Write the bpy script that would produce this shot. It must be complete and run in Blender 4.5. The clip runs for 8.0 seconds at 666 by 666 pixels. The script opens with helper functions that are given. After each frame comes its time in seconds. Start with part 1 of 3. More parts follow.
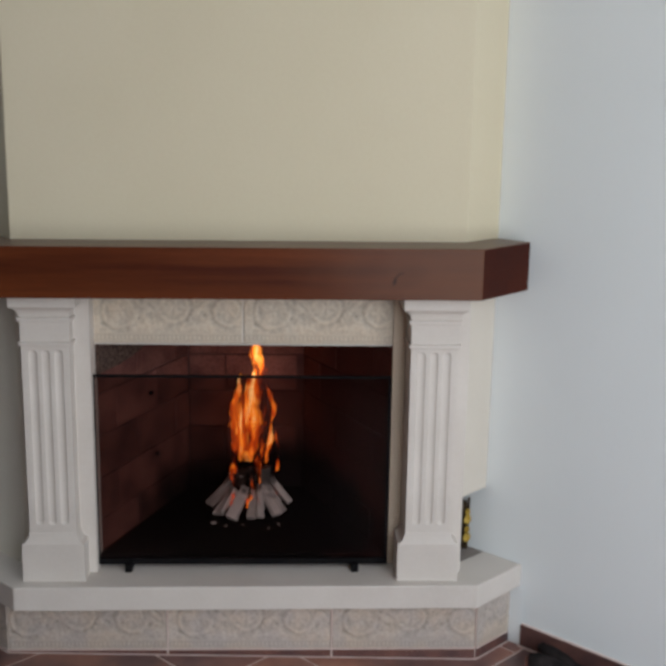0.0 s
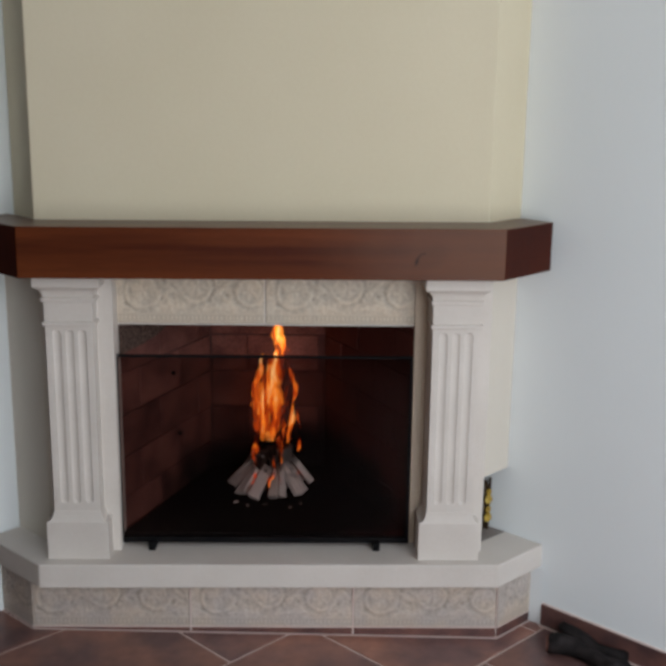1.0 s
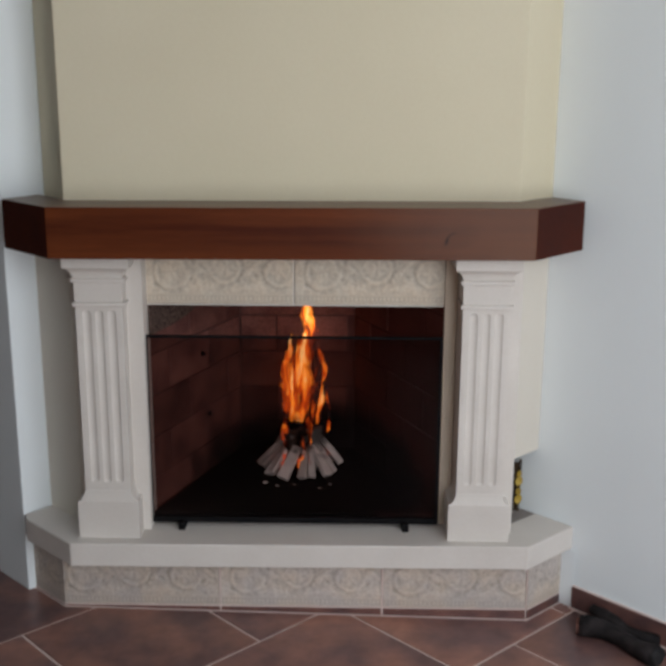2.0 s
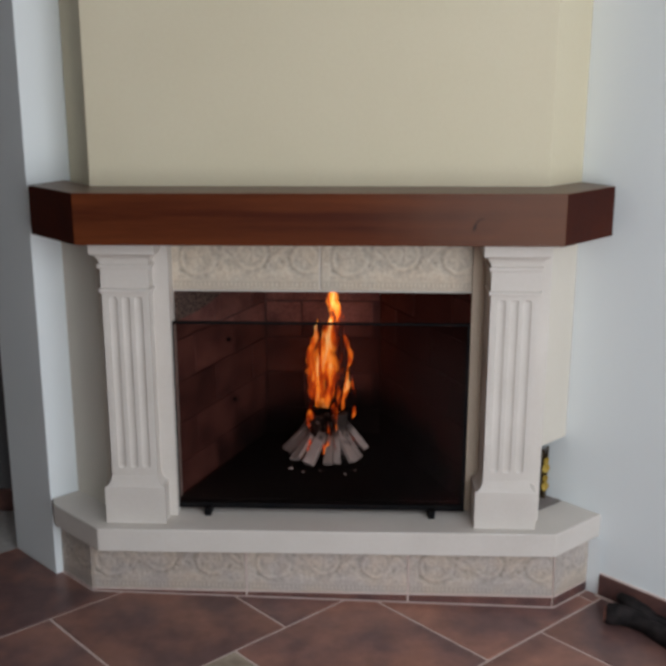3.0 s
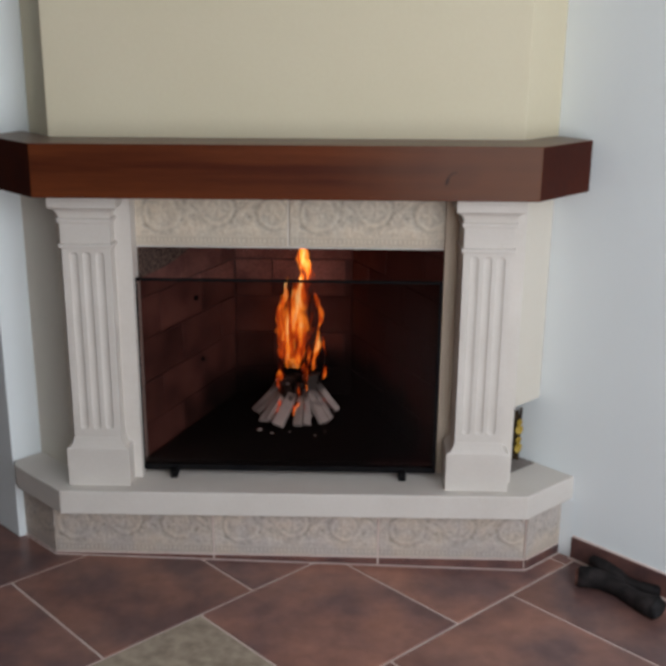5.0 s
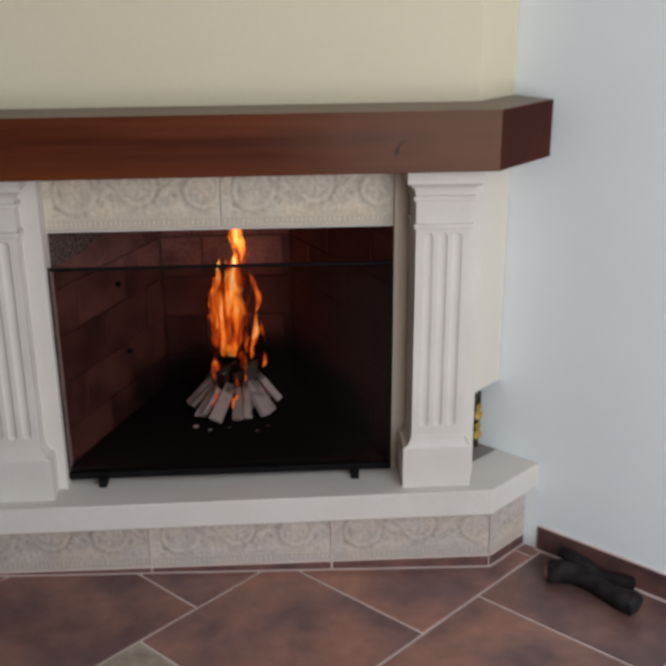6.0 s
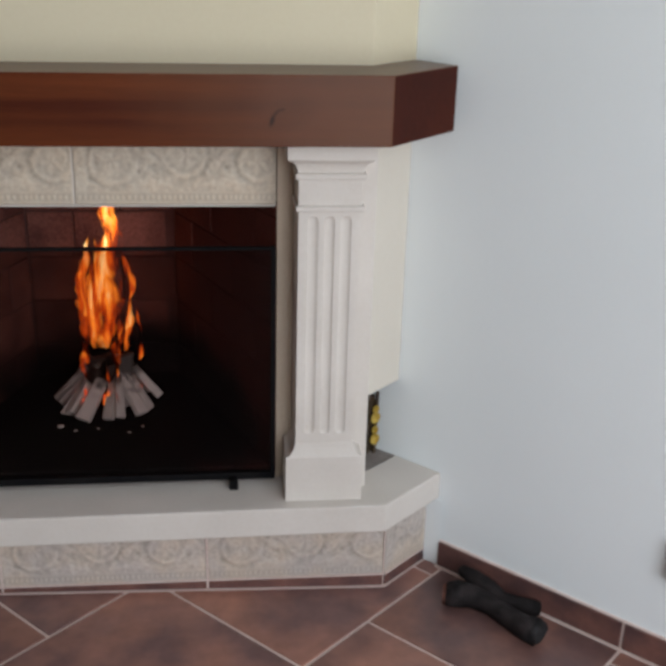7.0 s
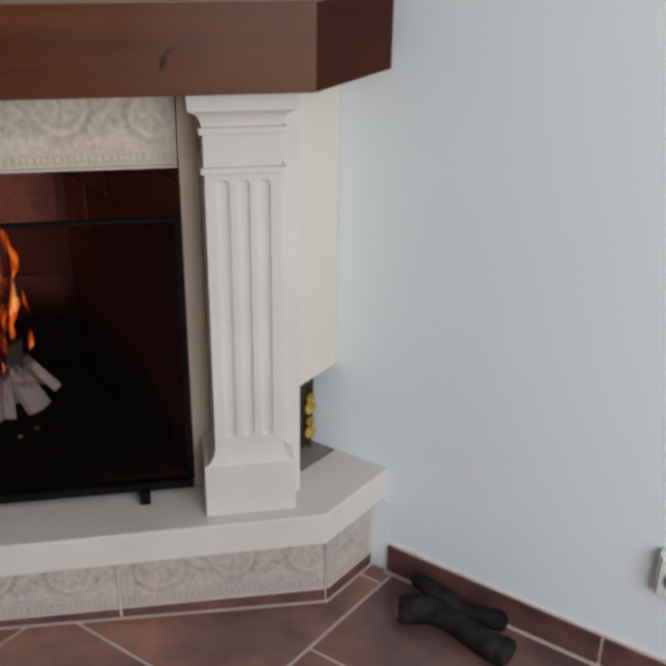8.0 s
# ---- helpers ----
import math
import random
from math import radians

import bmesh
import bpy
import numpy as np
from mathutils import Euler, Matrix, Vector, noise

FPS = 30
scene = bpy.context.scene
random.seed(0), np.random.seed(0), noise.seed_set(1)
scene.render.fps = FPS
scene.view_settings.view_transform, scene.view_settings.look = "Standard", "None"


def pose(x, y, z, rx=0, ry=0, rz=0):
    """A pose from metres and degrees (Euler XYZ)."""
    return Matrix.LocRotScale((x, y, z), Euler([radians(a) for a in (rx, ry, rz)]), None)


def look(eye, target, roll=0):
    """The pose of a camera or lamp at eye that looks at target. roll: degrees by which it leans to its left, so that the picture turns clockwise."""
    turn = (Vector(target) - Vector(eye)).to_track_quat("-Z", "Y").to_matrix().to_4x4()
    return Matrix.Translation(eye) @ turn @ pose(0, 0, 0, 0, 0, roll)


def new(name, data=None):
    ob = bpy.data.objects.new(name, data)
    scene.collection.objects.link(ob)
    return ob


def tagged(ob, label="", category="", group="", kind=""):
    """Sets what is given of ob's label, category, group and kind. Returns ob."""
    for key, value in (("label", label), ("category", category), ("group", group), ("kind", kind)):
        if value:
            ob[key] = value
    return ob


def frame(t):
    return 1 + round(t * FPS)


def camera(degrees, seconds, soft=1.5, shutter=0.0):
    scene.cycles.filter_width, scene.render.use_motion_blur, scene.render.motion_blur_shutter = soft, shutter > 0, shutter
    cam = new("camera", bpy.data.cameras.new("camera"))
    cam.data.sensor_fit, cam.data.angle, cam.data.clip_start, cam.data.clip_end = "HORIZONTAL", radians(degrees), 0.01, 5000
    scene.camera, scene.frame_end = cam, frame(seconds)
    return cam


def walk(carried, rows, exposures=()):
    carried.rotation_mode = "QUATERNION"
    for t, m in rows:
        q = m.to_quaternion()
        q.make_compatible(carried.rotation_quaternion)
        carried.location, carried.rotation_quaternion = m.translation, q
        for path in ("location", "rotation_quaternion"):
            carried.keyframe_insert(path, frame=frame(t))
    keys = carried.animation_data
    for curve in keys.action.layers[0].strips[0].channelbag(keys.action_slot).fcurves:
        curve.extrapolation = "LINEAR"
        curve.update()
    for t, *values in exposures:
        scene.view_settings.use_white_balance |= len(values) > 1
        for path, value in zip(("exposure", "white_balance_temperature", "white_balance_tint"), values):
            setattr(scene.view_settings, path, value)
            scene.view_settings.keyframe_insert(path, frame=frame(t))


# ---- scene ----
cam = camera(37.2, 8.0, soft=3.9)
PATH = [
    (0, (0.133, -2.433, 1.415), (0.212, -0.475, 1.014), 0.9),
    (0.5, (0.149, -2.437, 1.42), (0.212, -0.483, 1.0), 0.8),
    (1, (0.128, -2.438, 1.413), (0.167, -0.488, 0.975), 0.7),
    (1.5, (0.14, -2.426, 1.418), (0.154, -0.48, 0.955), 0.5),
    (2, (0.134, -2.427, 1.409), (0.11, -0.484, 0.933), 0.3),
    (2.2, (0.115, -2.416, 1.414), (0.087, -0.479, 0.917), 0.3),
    (3.3, (0.119, -2.412, 1.413), (0.047, -0.479, 0.904), 0.0),
    (3.5, (0.111, -2.406, 1.411), (0.041, -0.473, 0.903), -0.0),
    (4, (0.14, -2.409, 1.402), (0.081, -0.475, 0.896), 0.5),
    (4.5, (0.138, -2.391, 1.406), (0.084, -0.461, 0.883), 0.2),
    (4.7, (0.162, -2.387, 1.396), (0.107, -0.466, 0.843), 0.5),
    (5.8, (0.096, -2.134, 1.372), (0.191, -0.238, 0.743), -0.4),
    (6, (0.119, -2.085, 1.388), (0.234, -0.205, 0.717), -0.4),
    (6.5, (0.175, -1.945, 1.376), (0.357, -0.09, 0.651), 0.2),
    (7, (0.287, -1.82, 1.35), (0.506, 0.029, 0.619), 1.6),
    (7.5, (0.325, -1.683, 1.324), (0.638, 0.125, 0.528), 2.0),
    (8, (0.356, -1.477, 1.31), (0.692, 0.299, 0.454), 1.0),
]
walk(cam, [(t, look(eye, target, roll)) for t, eye, target, roll in PATH], [(0, -0.08), (2, -0.06), (3.5, -0.02), (4.5, 0.0), (6.5, 0.06), (7.2, 0.05), (8, 0.01)])

# ---- light ----
R2 = math.sqrt(2)


def uv(u, v, z=0.0):
    """Room axes: u across towards the window wall, v towards the right-hand wall."""
    return Vector(((u + v) / R2, (v - u) / R2, z))


world = bpy.data.worlds.new("World")
scene.world = world
world.use_nodes = True
wn = world.node_tree
sky = wn.nodes.new("ShaderNodeTexSky")
sky.sky_type = "NISHITA"
sky.sun_disc = False
sky.sun_elevation = radians(42)
sky.sun_rotation = radians(200)
wn.links.new(sky.outputs["Color"], wn.nodes["Background"].inputs["Color"])
wn.nodes["Background"].inputs["Strength"].default_value = 0.12


def area(name, at, to, w, h, power, color):
    d = bpy.data.lights.new(name, "AREA")
    d.shape, d.size, d.size_y, d.energy, d.color = "RECTANGLE", w, h, power, color
    ob = new(name, d)
    ob.matrix_world = look(at, to)
    return ob


area("window_daylight", uv(2.62, -0.95, 1.22), uv(0, -0.85, 1.05), 2.0, 1.9, 53.0, (0.915, 0.942, 1.0))


# ---- materials ----
def mat(name, base, rough=0.6, vary=None, scale=6.0, fine=60.0, bump=0.15, dist=0.004, stretch=(1, 1, 1), rand=0.0, spec=0.4, metal=0.0, coat=0.0, contrast=(0.35, 0.65), rough_vary=0.1, over=0.22):
    m = bpy.data.materials.new(name)
    m.use_nodes = True
    n, l = m.node_tree.nodes, m.node_tree.links
    b = n["Principled BSDF"]
    b.inputs["Roughness"].default_value = rough
    b.inputs["Specular IOR Level"].default_value = spec
    b.inputs["Metallic"].default_value = metal
    b.inputs["Coat Weight"].default_value = coat
    b.inputs["Coat Roughness"].default_value = 0.2
    tc = n.new("ShaderNodeTexCoord")
    mp = n.new("ShaderNodeMapping")
    mp.inputs["Scale"].default_value = stretch
    l.new(tc.outputs["Object"], mp.inputs["Vector"])
    vec = mp.outputs["Vector"]
    if rand:
        oi = n.new("ShaderNodeObjectInfo")
        add = n.new("ShaderNodeVectorMath")
        mul = n.new("ShaderNodeMath")
        mul.operation = "MULTIPLY"
        mul.inputs[1].default_value = 37.0
        l.new(oi.outputs["Random"], mul.inputs[0])
        l.new(vec, add.inputs[0])
        l.new(mul.outputs[0], add.inputs[1])
        vec = add.outputs[0]
    big = n.new("ShaderNodeTexNoise")
    big.inputs["Scale"].default_value = scale
    big.inputs["Detail"].default_value = 4
    l.new(vec, big.inputs["Vector"])
    small = n.new("ShaderNodeTexNoise")
    small.inputs["Scale"].default_value = fine
    small.inputs["Detail"].default_value = 5
    l.new(vec, small.inputs["Vector"])
    ramp = n.new("ShaderNodeValToRGB")
    ramp.color_ramp.elements[0].position, ramp.color_ramp.elements[1].position = contrast
    ramp.color_ramp.elements[0].color = (*base, 1)
    ramp.color_ramp.elements[1].color = (*(vary or base), 1)
    l.new(big.outputs["Fac"], ramp.inputs["Fac"])
    mix = n.new("ShaderNodeMix")
    mix.data_type, mix.blend_type = "RGBA", "OVERLAY"
    mix.inputs["Factor"].default_value = over
    l.new(ramp.outputs["Color"], mix.inputs["A"])
    l.new(small.outputs["Fac"], mix.inputs["B"])
    out = mix.outputs["Result"]
    if rand:
        hsv = n.new("ShaderNodeHueSaturation")
        mr = n.new("ShaderNodeMapRange")
        mr.inputs["To Min"].default_value, mr.inputs["To Max"].default_value = 1 - rand, 1 + rand
        l.new(oi.outputs["Random"], mr.inputs["Value"])
        l.new(mr.outputs["Result"], hsv.inputs["Value"])
        l.new(out, hsv.inputs["Color"])
        out = hsv.outputs["Color"]
    l.new(out, b.inputs["Base Color"])
    rr = n.new("ShaderNodeMapRange")
    rr.inputs["To Min"].default_value, rr.inputs["To Max"].default_value = max(0.02, rough - rough_vary), min(1, rough + rough_vary)
    l.new(big.outputs["Fac"], rr.inputs["Value"])
    l.new(rr.outputs["Result"], b.inputs["Roughness"])
    bp = n.new("ShaderNodeBump")
    bp.inputs["Strength"].default_value, bp.inputs["Distance"].default_value = bump, dist
    l.new(small.outputs["Fac"], bp.inputs["Height"])
    l.new(bp.outputs["Normal"], b.inputs["Normal"])
    m["out"] = out.node.name
    return m


WHITE = mat("white_wall_paint", (0.805, 0.850, 0.855), 0.75, (0.832, 0.874, 0.878), 1.5, 110, 0.05, 0.001, spec=0.25, over=0.05)
CREAM = mat("cream_wall_paint", (0.650, 0.584, 0.424), 0.75, (0.69, 0.625, 0.465), 1.3, 110, 0.05, 0.001, spec=0.25, over=0.05)
PALE = mat("pale_cream_paint", (0.655, 0.610, 0.530), 0.75, (0.695, 0.650, 0.568), 1.3, 110, 0.05, 0.001, spec=0.25, over=0.05)
BUFF = mat("buff_plaster", (0.64, 0.53, 0.41), 0.8, (0.69, 0.575, 0.455), 6, 130, 0.2, 0.001, spec=0.2, over=0.12)
STONE = mat("cast_stone", (0.620, 0.574, 0.522), 0.6, (0.675, 0.628, 0.575), 5, 150, 0.06, 0.001, spec=0.3, over=0.08)
GROUT = mat("pale_grout", (0.62, 0.485, 0.43), 0.85, (0.66, 0.55, 0.50), 12, 200, 0.3, 0.001)
TILE = mat("brown_floor_tile", (0.152, 0.084, 0.078), 0.36, (0.335, 0.158, 0.113), 5.2, 24, 0.08, 0.002, rand=0.14, spec=0.45, contrast=(0.40, 0.70), over=0.38)
SKIRT = mat("dark_skirting_tile", (0.090, 0.048, 0.047), 0.42, (0.190, 0.088, 0.070), 11, 70, 0.1, 0.002, rand=0.12, spec=0.4)
BEIGE = mat("beige_floor_tile", (0.27, 0.215, 0.165), 0.4, (0.42, 0.345, 0.26), 28, 60, 0.2, 0.002)
BRICK = mat("sooty_firebrick", (0.092, 0.037, 0.031), 0.92, (0.190, 0.080, 0.064), 9, 130, 0.7, 0.004, rand=0.22, spec=0.12, over=0.5)
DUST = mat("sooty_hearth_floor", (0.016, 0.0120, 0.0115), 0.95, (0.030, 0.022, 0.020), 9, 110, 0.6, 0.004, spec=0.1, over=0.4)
MORTAR = mat("sooty_mortar", (0.060, 0.030, 0.027), 0.95, (0.120, 0.058, 0.050), 9, 90, 0.5, 0.004, spec=0.1)
SPECKLE = mat("speckled_mortar", (0.040, 0.026, 0.021), 0.95, (0.108, 0.072, 0.058), 120, 60, 0.8, 0.004, spec=0.1, contrast=(0.40, 0.56), over=0.5)
IRON = mat("black_iron", (0.006, 0.006, 0.007), 0.55, (0.011, 0.010, 0.010), 20, 120, 0.15, 0.001, spec=0.03)
CHAR = mat("charred_log", (0.0060, 0.0048, 0.0050), 0.75, (0.028, 0.0225, 0.0225), 30, 160, 0.7, 0.004, spec=0.16)
CUT = mat("charred_log_end", (0.015, 0.014, 0.014), 0.8, (0.034, 0.033, 0.034), 40, 160, 0.5, 0.003, spec=0.1)
HEART = mat("reddish_heartwood", (0.10, 0.045, 0.035), 0.8, (0.17, 0.075, 0.055), 40, 140, 0.4, 0.003, spec=0.1)
ASH = mat("pale_split_wood", (0.70, 0.67, 0.63), 0.85, (0.82, 0.79, 0.75), 30, 120, 0.6, 0.003, stretch=(1, 1, 0.15), rand=0.22, spec=0.15)
BURNT = mat("burnt_split_wood", (0.022, 0.017, 0.015), 0.9, (0.075, 0.055, 0.047), 40, 150, 0.6, 0.003, spec=0.08)
PLASTIC = mat("white_plastic", (0.74, 0.75, 0.71), 0.4, (0.78, 0.79, 0.75), 10, 200, 0.03, 0.0005, spec=0.4)
GREYMET = mat("grey_metal", (0.20, 0.20, 0.19), 0.4, (0.30, 0.30, 0.29), 30, 200, 0.05, 0.0005, metal=0.4)
YELLOW = mat("yellow_petals", (0.42, 0.28, 0.035), 0.7, (0.58, 0.43, 0.10), 40, 200, 0.3, 0.002)
BROWN = mat("dark_brown_stem", (0.035, 0.022, 0.014), 0.85, (0.07, 0.045, 0.02), 40, 200, 0.5, 0.002)
SLATE = mat("grey_niche_floor", (0.21, 0.18, 0.165), 0.7, (0.28, 0.245, 0.225), 12, 120, 0.2, 0.002)
PALEFLOOR = mat("pale_hall_floor", (0.42, 0.40, 0.38), 0.4, (0.48, 0.46, 0.44), 3, 60, 0.05, 0.001)
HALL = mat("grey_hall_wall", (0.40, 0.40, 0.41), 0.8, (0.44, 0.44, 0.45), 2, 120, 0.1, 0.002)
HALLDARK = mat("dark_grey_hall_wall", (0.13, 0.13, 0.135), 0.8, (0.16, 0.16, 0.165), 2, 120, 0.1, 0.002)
REAR = mat("beige_wall_paint", (0.26, 0.23, 0.19), 0.8, (0.30, 0.27, 0.22), 1.5, 110, 0.05, 0.001, spec=0.2, over=0.05)
FRAME = mat("dark_window_frame", (0.12, 0.06, 0.035), 0.45, (0.16, 0.08, 0.045), 6, 60, 0.1, 0.001)


def wood_mat():
    """Red-brown stained softwood beam: long grain along x, satin varnish, one knot."""
    m = mat("stained_wood_beam", (0.058, 0.0115, 0.0040), 0.5, (0.122, 0.030, 0.0085), 3.0, 40, 0.18, 0.0015, stretch=(0.55, 9, 9), spec=0.10, coat=0.13, contrast=(0.34, 0.68))
    n, l = m.node_tree.nodes, m.node_tree.links
    b = n["Principled BSDF"]
    src = b.inputs["Base Color"].links[0].from_socket
    tc = n.new("ShaderNodeTexCoord")
    # browner and paler towards one end: thinner stain with window glare painted into it
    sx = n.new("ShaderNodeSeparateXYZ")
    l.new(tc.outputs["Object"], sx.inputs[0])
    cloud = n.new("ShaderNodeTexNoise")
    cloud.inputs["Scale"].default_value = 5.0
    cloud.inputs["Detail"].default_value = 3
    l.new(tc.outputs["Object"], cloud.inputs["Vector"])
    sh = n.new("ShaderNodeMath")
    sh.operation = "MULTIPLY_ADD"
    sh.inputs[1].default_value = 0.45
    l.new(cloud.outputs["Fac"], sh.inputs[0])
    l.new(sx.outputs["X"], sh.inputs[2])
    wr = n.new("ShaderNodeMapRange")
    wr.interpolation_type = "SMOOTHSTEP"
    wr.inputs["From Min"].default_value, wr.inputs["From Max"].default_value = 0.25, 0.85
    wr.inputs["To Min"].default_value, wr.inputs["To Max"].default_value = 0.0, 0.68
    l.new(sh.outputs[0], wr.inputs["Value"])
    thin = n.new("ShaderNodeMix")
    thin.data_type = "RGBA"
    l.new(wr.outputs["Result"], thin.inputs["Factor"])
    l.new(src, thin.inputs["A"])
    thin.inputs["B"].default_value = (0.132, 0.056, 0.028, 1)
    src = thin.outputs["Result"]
    for at_, turn, size, top in (((0.377, -0.061, 1.058), -74, (0.0115, 0.03, 0.0046), 0.95), ((0.3835, -0.061, 1.071), -50, (0.0085, 0.03, 0.0034), 0.6), ((0.393, -0.061, 1.077), -12, (0.0080, 0.03, 0.0030), 0.5), ((0.410, -0.061, 1.064), -20, (0.050, 0.03, 0.026), 0.14)):
        mp = n.new("ShaderNodeMapping")
        mp.vector_type = "TEXTURE"
        mp.inputs["Location"].default_value = at_
        mp.inputs["Rotation"].default_value = (0, radians(turn), 0)
        mp.inputs["Scale"].default_value = size
        l.new(tc.outputs["Object"], mp.inputs["Vector"])
        ln = n.new("ShaderNodeVectorMath")
        ln.operation = "LENGTH"
        l.new(mp.outputs["Vector"], ln.inputs[0])
        mr = n.new("ShaderNodeMapRange")
        mr.interpolation_type = "SMOOTHSTEP"
        mr.inputs["From Min"].default_value, mr.inputs["From Max"].default_value = 0.35, 1.3
        mr.inputs["To Min"].default_value, mr.inputs["To Max"].default_value = top, 0.0
        l.new(ln.outputs["Value"], mr.inputs["Value"])
        mix = n.new("ShaderNodeMix")
        mix.data_type = "RGBA"
        l.new(mr.outputs["Result"], mix.inputs["Factor"])
        l.new(src, mix.inputs["A"])
        mix.inputs["B"].default_value = (0.022, 0.007, 0.004, 1)
        src = mix.outputs["Result"]
    l.new(mix.outputs["Result"], b.inputs["Base Color"])
    return m


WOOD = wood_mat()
# beam top: light reflected off the wall above, painted in as a paler brown
SHEEN_TOP = mat("wood_painted_sheen", (0.135, 0.085, 0.060), 0.5, (0.185, 0.125, 0.092), 4, 60, 0.15, 0.001, stretch=(0.5, 6, 6), spec=0.25, coat=0.2)
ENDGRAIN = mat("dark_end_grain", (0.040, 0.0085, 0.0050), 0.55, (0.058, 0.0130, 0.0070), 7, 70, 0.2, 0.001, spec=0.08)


def add_soot_and_shade(m):
    """Soot burnt onto the lining as a black ragged patch round the seat of the fire; shade of the right-hand side put
    in as a dark red wash.
    """
    n, l = m.node_tree.nodes, m.node_tree.links
    b = n["Principled BSDF"]
    src = b.inputs["Base Color"].links[0].from_socket
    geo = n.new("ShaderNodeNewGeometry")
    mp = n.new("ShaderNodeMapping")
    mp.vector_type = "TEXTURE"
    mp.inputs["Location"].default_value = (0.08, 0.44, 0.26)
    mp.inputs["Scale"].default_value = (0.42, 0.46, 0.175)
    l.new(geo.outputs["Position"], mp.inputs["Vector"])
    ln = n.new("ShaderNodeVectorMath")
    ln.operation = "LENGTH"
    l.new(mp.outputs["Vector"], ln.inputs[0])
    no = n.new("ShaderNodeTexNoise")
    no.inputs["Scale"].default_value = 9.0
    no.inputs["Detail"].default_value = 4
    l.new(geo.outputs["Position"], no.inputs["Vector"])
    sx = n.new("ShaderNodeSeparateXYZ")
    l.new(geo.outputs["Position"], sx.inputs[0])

    def noisy_blend(value, weight, lo, hi, top, src, color):
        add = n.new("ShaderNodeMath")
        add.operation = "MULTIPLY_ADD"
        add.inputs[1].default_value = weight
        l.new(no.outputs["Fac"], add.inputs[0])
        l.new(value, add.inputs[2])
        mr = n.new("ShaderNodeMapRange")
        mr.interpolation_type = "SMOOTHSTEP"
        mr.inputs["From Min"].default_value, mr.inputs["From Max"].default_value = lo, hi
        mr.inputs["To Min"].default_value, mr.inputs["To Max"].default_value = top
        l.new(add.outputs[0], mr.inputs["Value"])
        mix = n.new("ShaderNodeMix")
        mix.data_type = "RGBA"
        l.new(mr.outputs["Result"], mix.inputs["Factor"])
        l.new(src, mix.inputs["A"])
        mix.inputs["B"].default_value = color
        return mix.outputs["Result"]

    # wash growing along x: shade of the right lining painted into its colour
    out = noisy_blend(sx.outputs["X"], 0.12, 0.08, 0.36, (0.0, 0.85), src, (0.084, 0.0225, 0.0185, 1))
    out = noisy_blend(ln.outputs["Value"], 0.6, 1.0, 1.55, (0.985, 0.0), out, (0.003, 0.0027, 0.0027, 1))
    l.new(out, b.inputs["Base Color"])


add_soot_and_shade(BRICK)
add_soot_and_shade(MORTAR)
add_soot_and_shade(DUST)


def add_char(m):
    """Upper ends of the sticks burnt black, with an uneven edge."""
    n, l = m.node_tree.nodes, m.node_tree.links
    b = n["Principled BSDF"]
    src = b.inputs["Base Color"].links[0].from_socket
    geo = n.new("ShaderNodeNewGeometry")
    sx = n.new("ShaderNodeSeparateXYZ")
    l.new(geo.outputs["Position"], sx.inputs[0])
    no = n.new("ShaderNodeTexNoise")
    no.inputs["Scale"].default_value = 38.0
    l.new(geo.outputs["Position"], no.inputs["Vector"])
    add = n.new("ShaderNodeMath")
    add.operation = "MULTIPLY_ADD"
    add.inputs[1].default_value = 0.11
    l.new(no.outputs["Fac"], add.inputs[0])
    l.new(sx.outputs["Z"], add.inputs[2])
    mr = n.new("ShaderNodeMapRange")
    mr.inputs["From Min"].default_value, mr.inputs["From Max"].default_value = 0.385, 0.425
    mr.inputs["To Min"].default_value, mr.inputs["To Max"].default_value = 0.0, 0.88
    l.new(add.outputs[0], mr.inputs["Value"])
    mix = n.new("ShaderNodeMix")
    mix.data_type = "RGBA"
    l.new(mr.outputs["Result"], mix.inputs["Factor"])
    l.new(src, mix.inputs["A"])
    mix.inputs["B"].default_value = (0.02, 0.017, 0.016, 1)
    l.new(mix.outputs["Result"], b.inputs["Base Color"])


add_char(ASH)


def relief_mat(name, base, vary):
    """Relief tile: ivory glaze on the raised parts, darker grey-brown towards the hollows, ochre clouds."""
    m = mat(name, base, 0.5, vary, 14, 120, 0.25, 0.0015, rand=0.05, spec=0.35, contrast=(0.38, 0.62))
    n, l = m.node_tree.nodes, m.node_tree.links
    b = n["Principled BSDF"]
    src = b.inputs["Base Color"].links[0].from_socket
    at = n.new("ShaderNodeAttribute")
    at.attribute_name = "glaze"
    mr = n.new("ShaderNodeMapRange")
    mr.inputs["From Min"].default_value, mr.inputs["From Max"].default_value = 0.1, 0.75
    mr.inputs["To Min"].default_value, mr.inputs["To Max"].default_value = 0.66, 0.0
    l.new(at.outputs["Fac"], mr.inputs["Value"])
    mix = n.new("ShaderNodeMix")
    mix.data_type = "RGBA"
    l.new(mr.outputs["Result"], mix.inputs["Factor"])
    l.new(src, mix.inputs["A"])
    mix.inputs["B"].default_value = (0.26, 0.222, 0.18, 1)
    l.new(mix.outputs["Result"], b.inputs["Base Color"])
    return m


RELIEF = relief_mat("beige_relief_tile", (0.545, 0.485, 0.44), (0.62, 0.525, 0.435))
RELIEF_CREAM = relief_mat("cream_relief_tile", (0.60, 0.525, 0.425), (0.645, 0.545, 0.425))


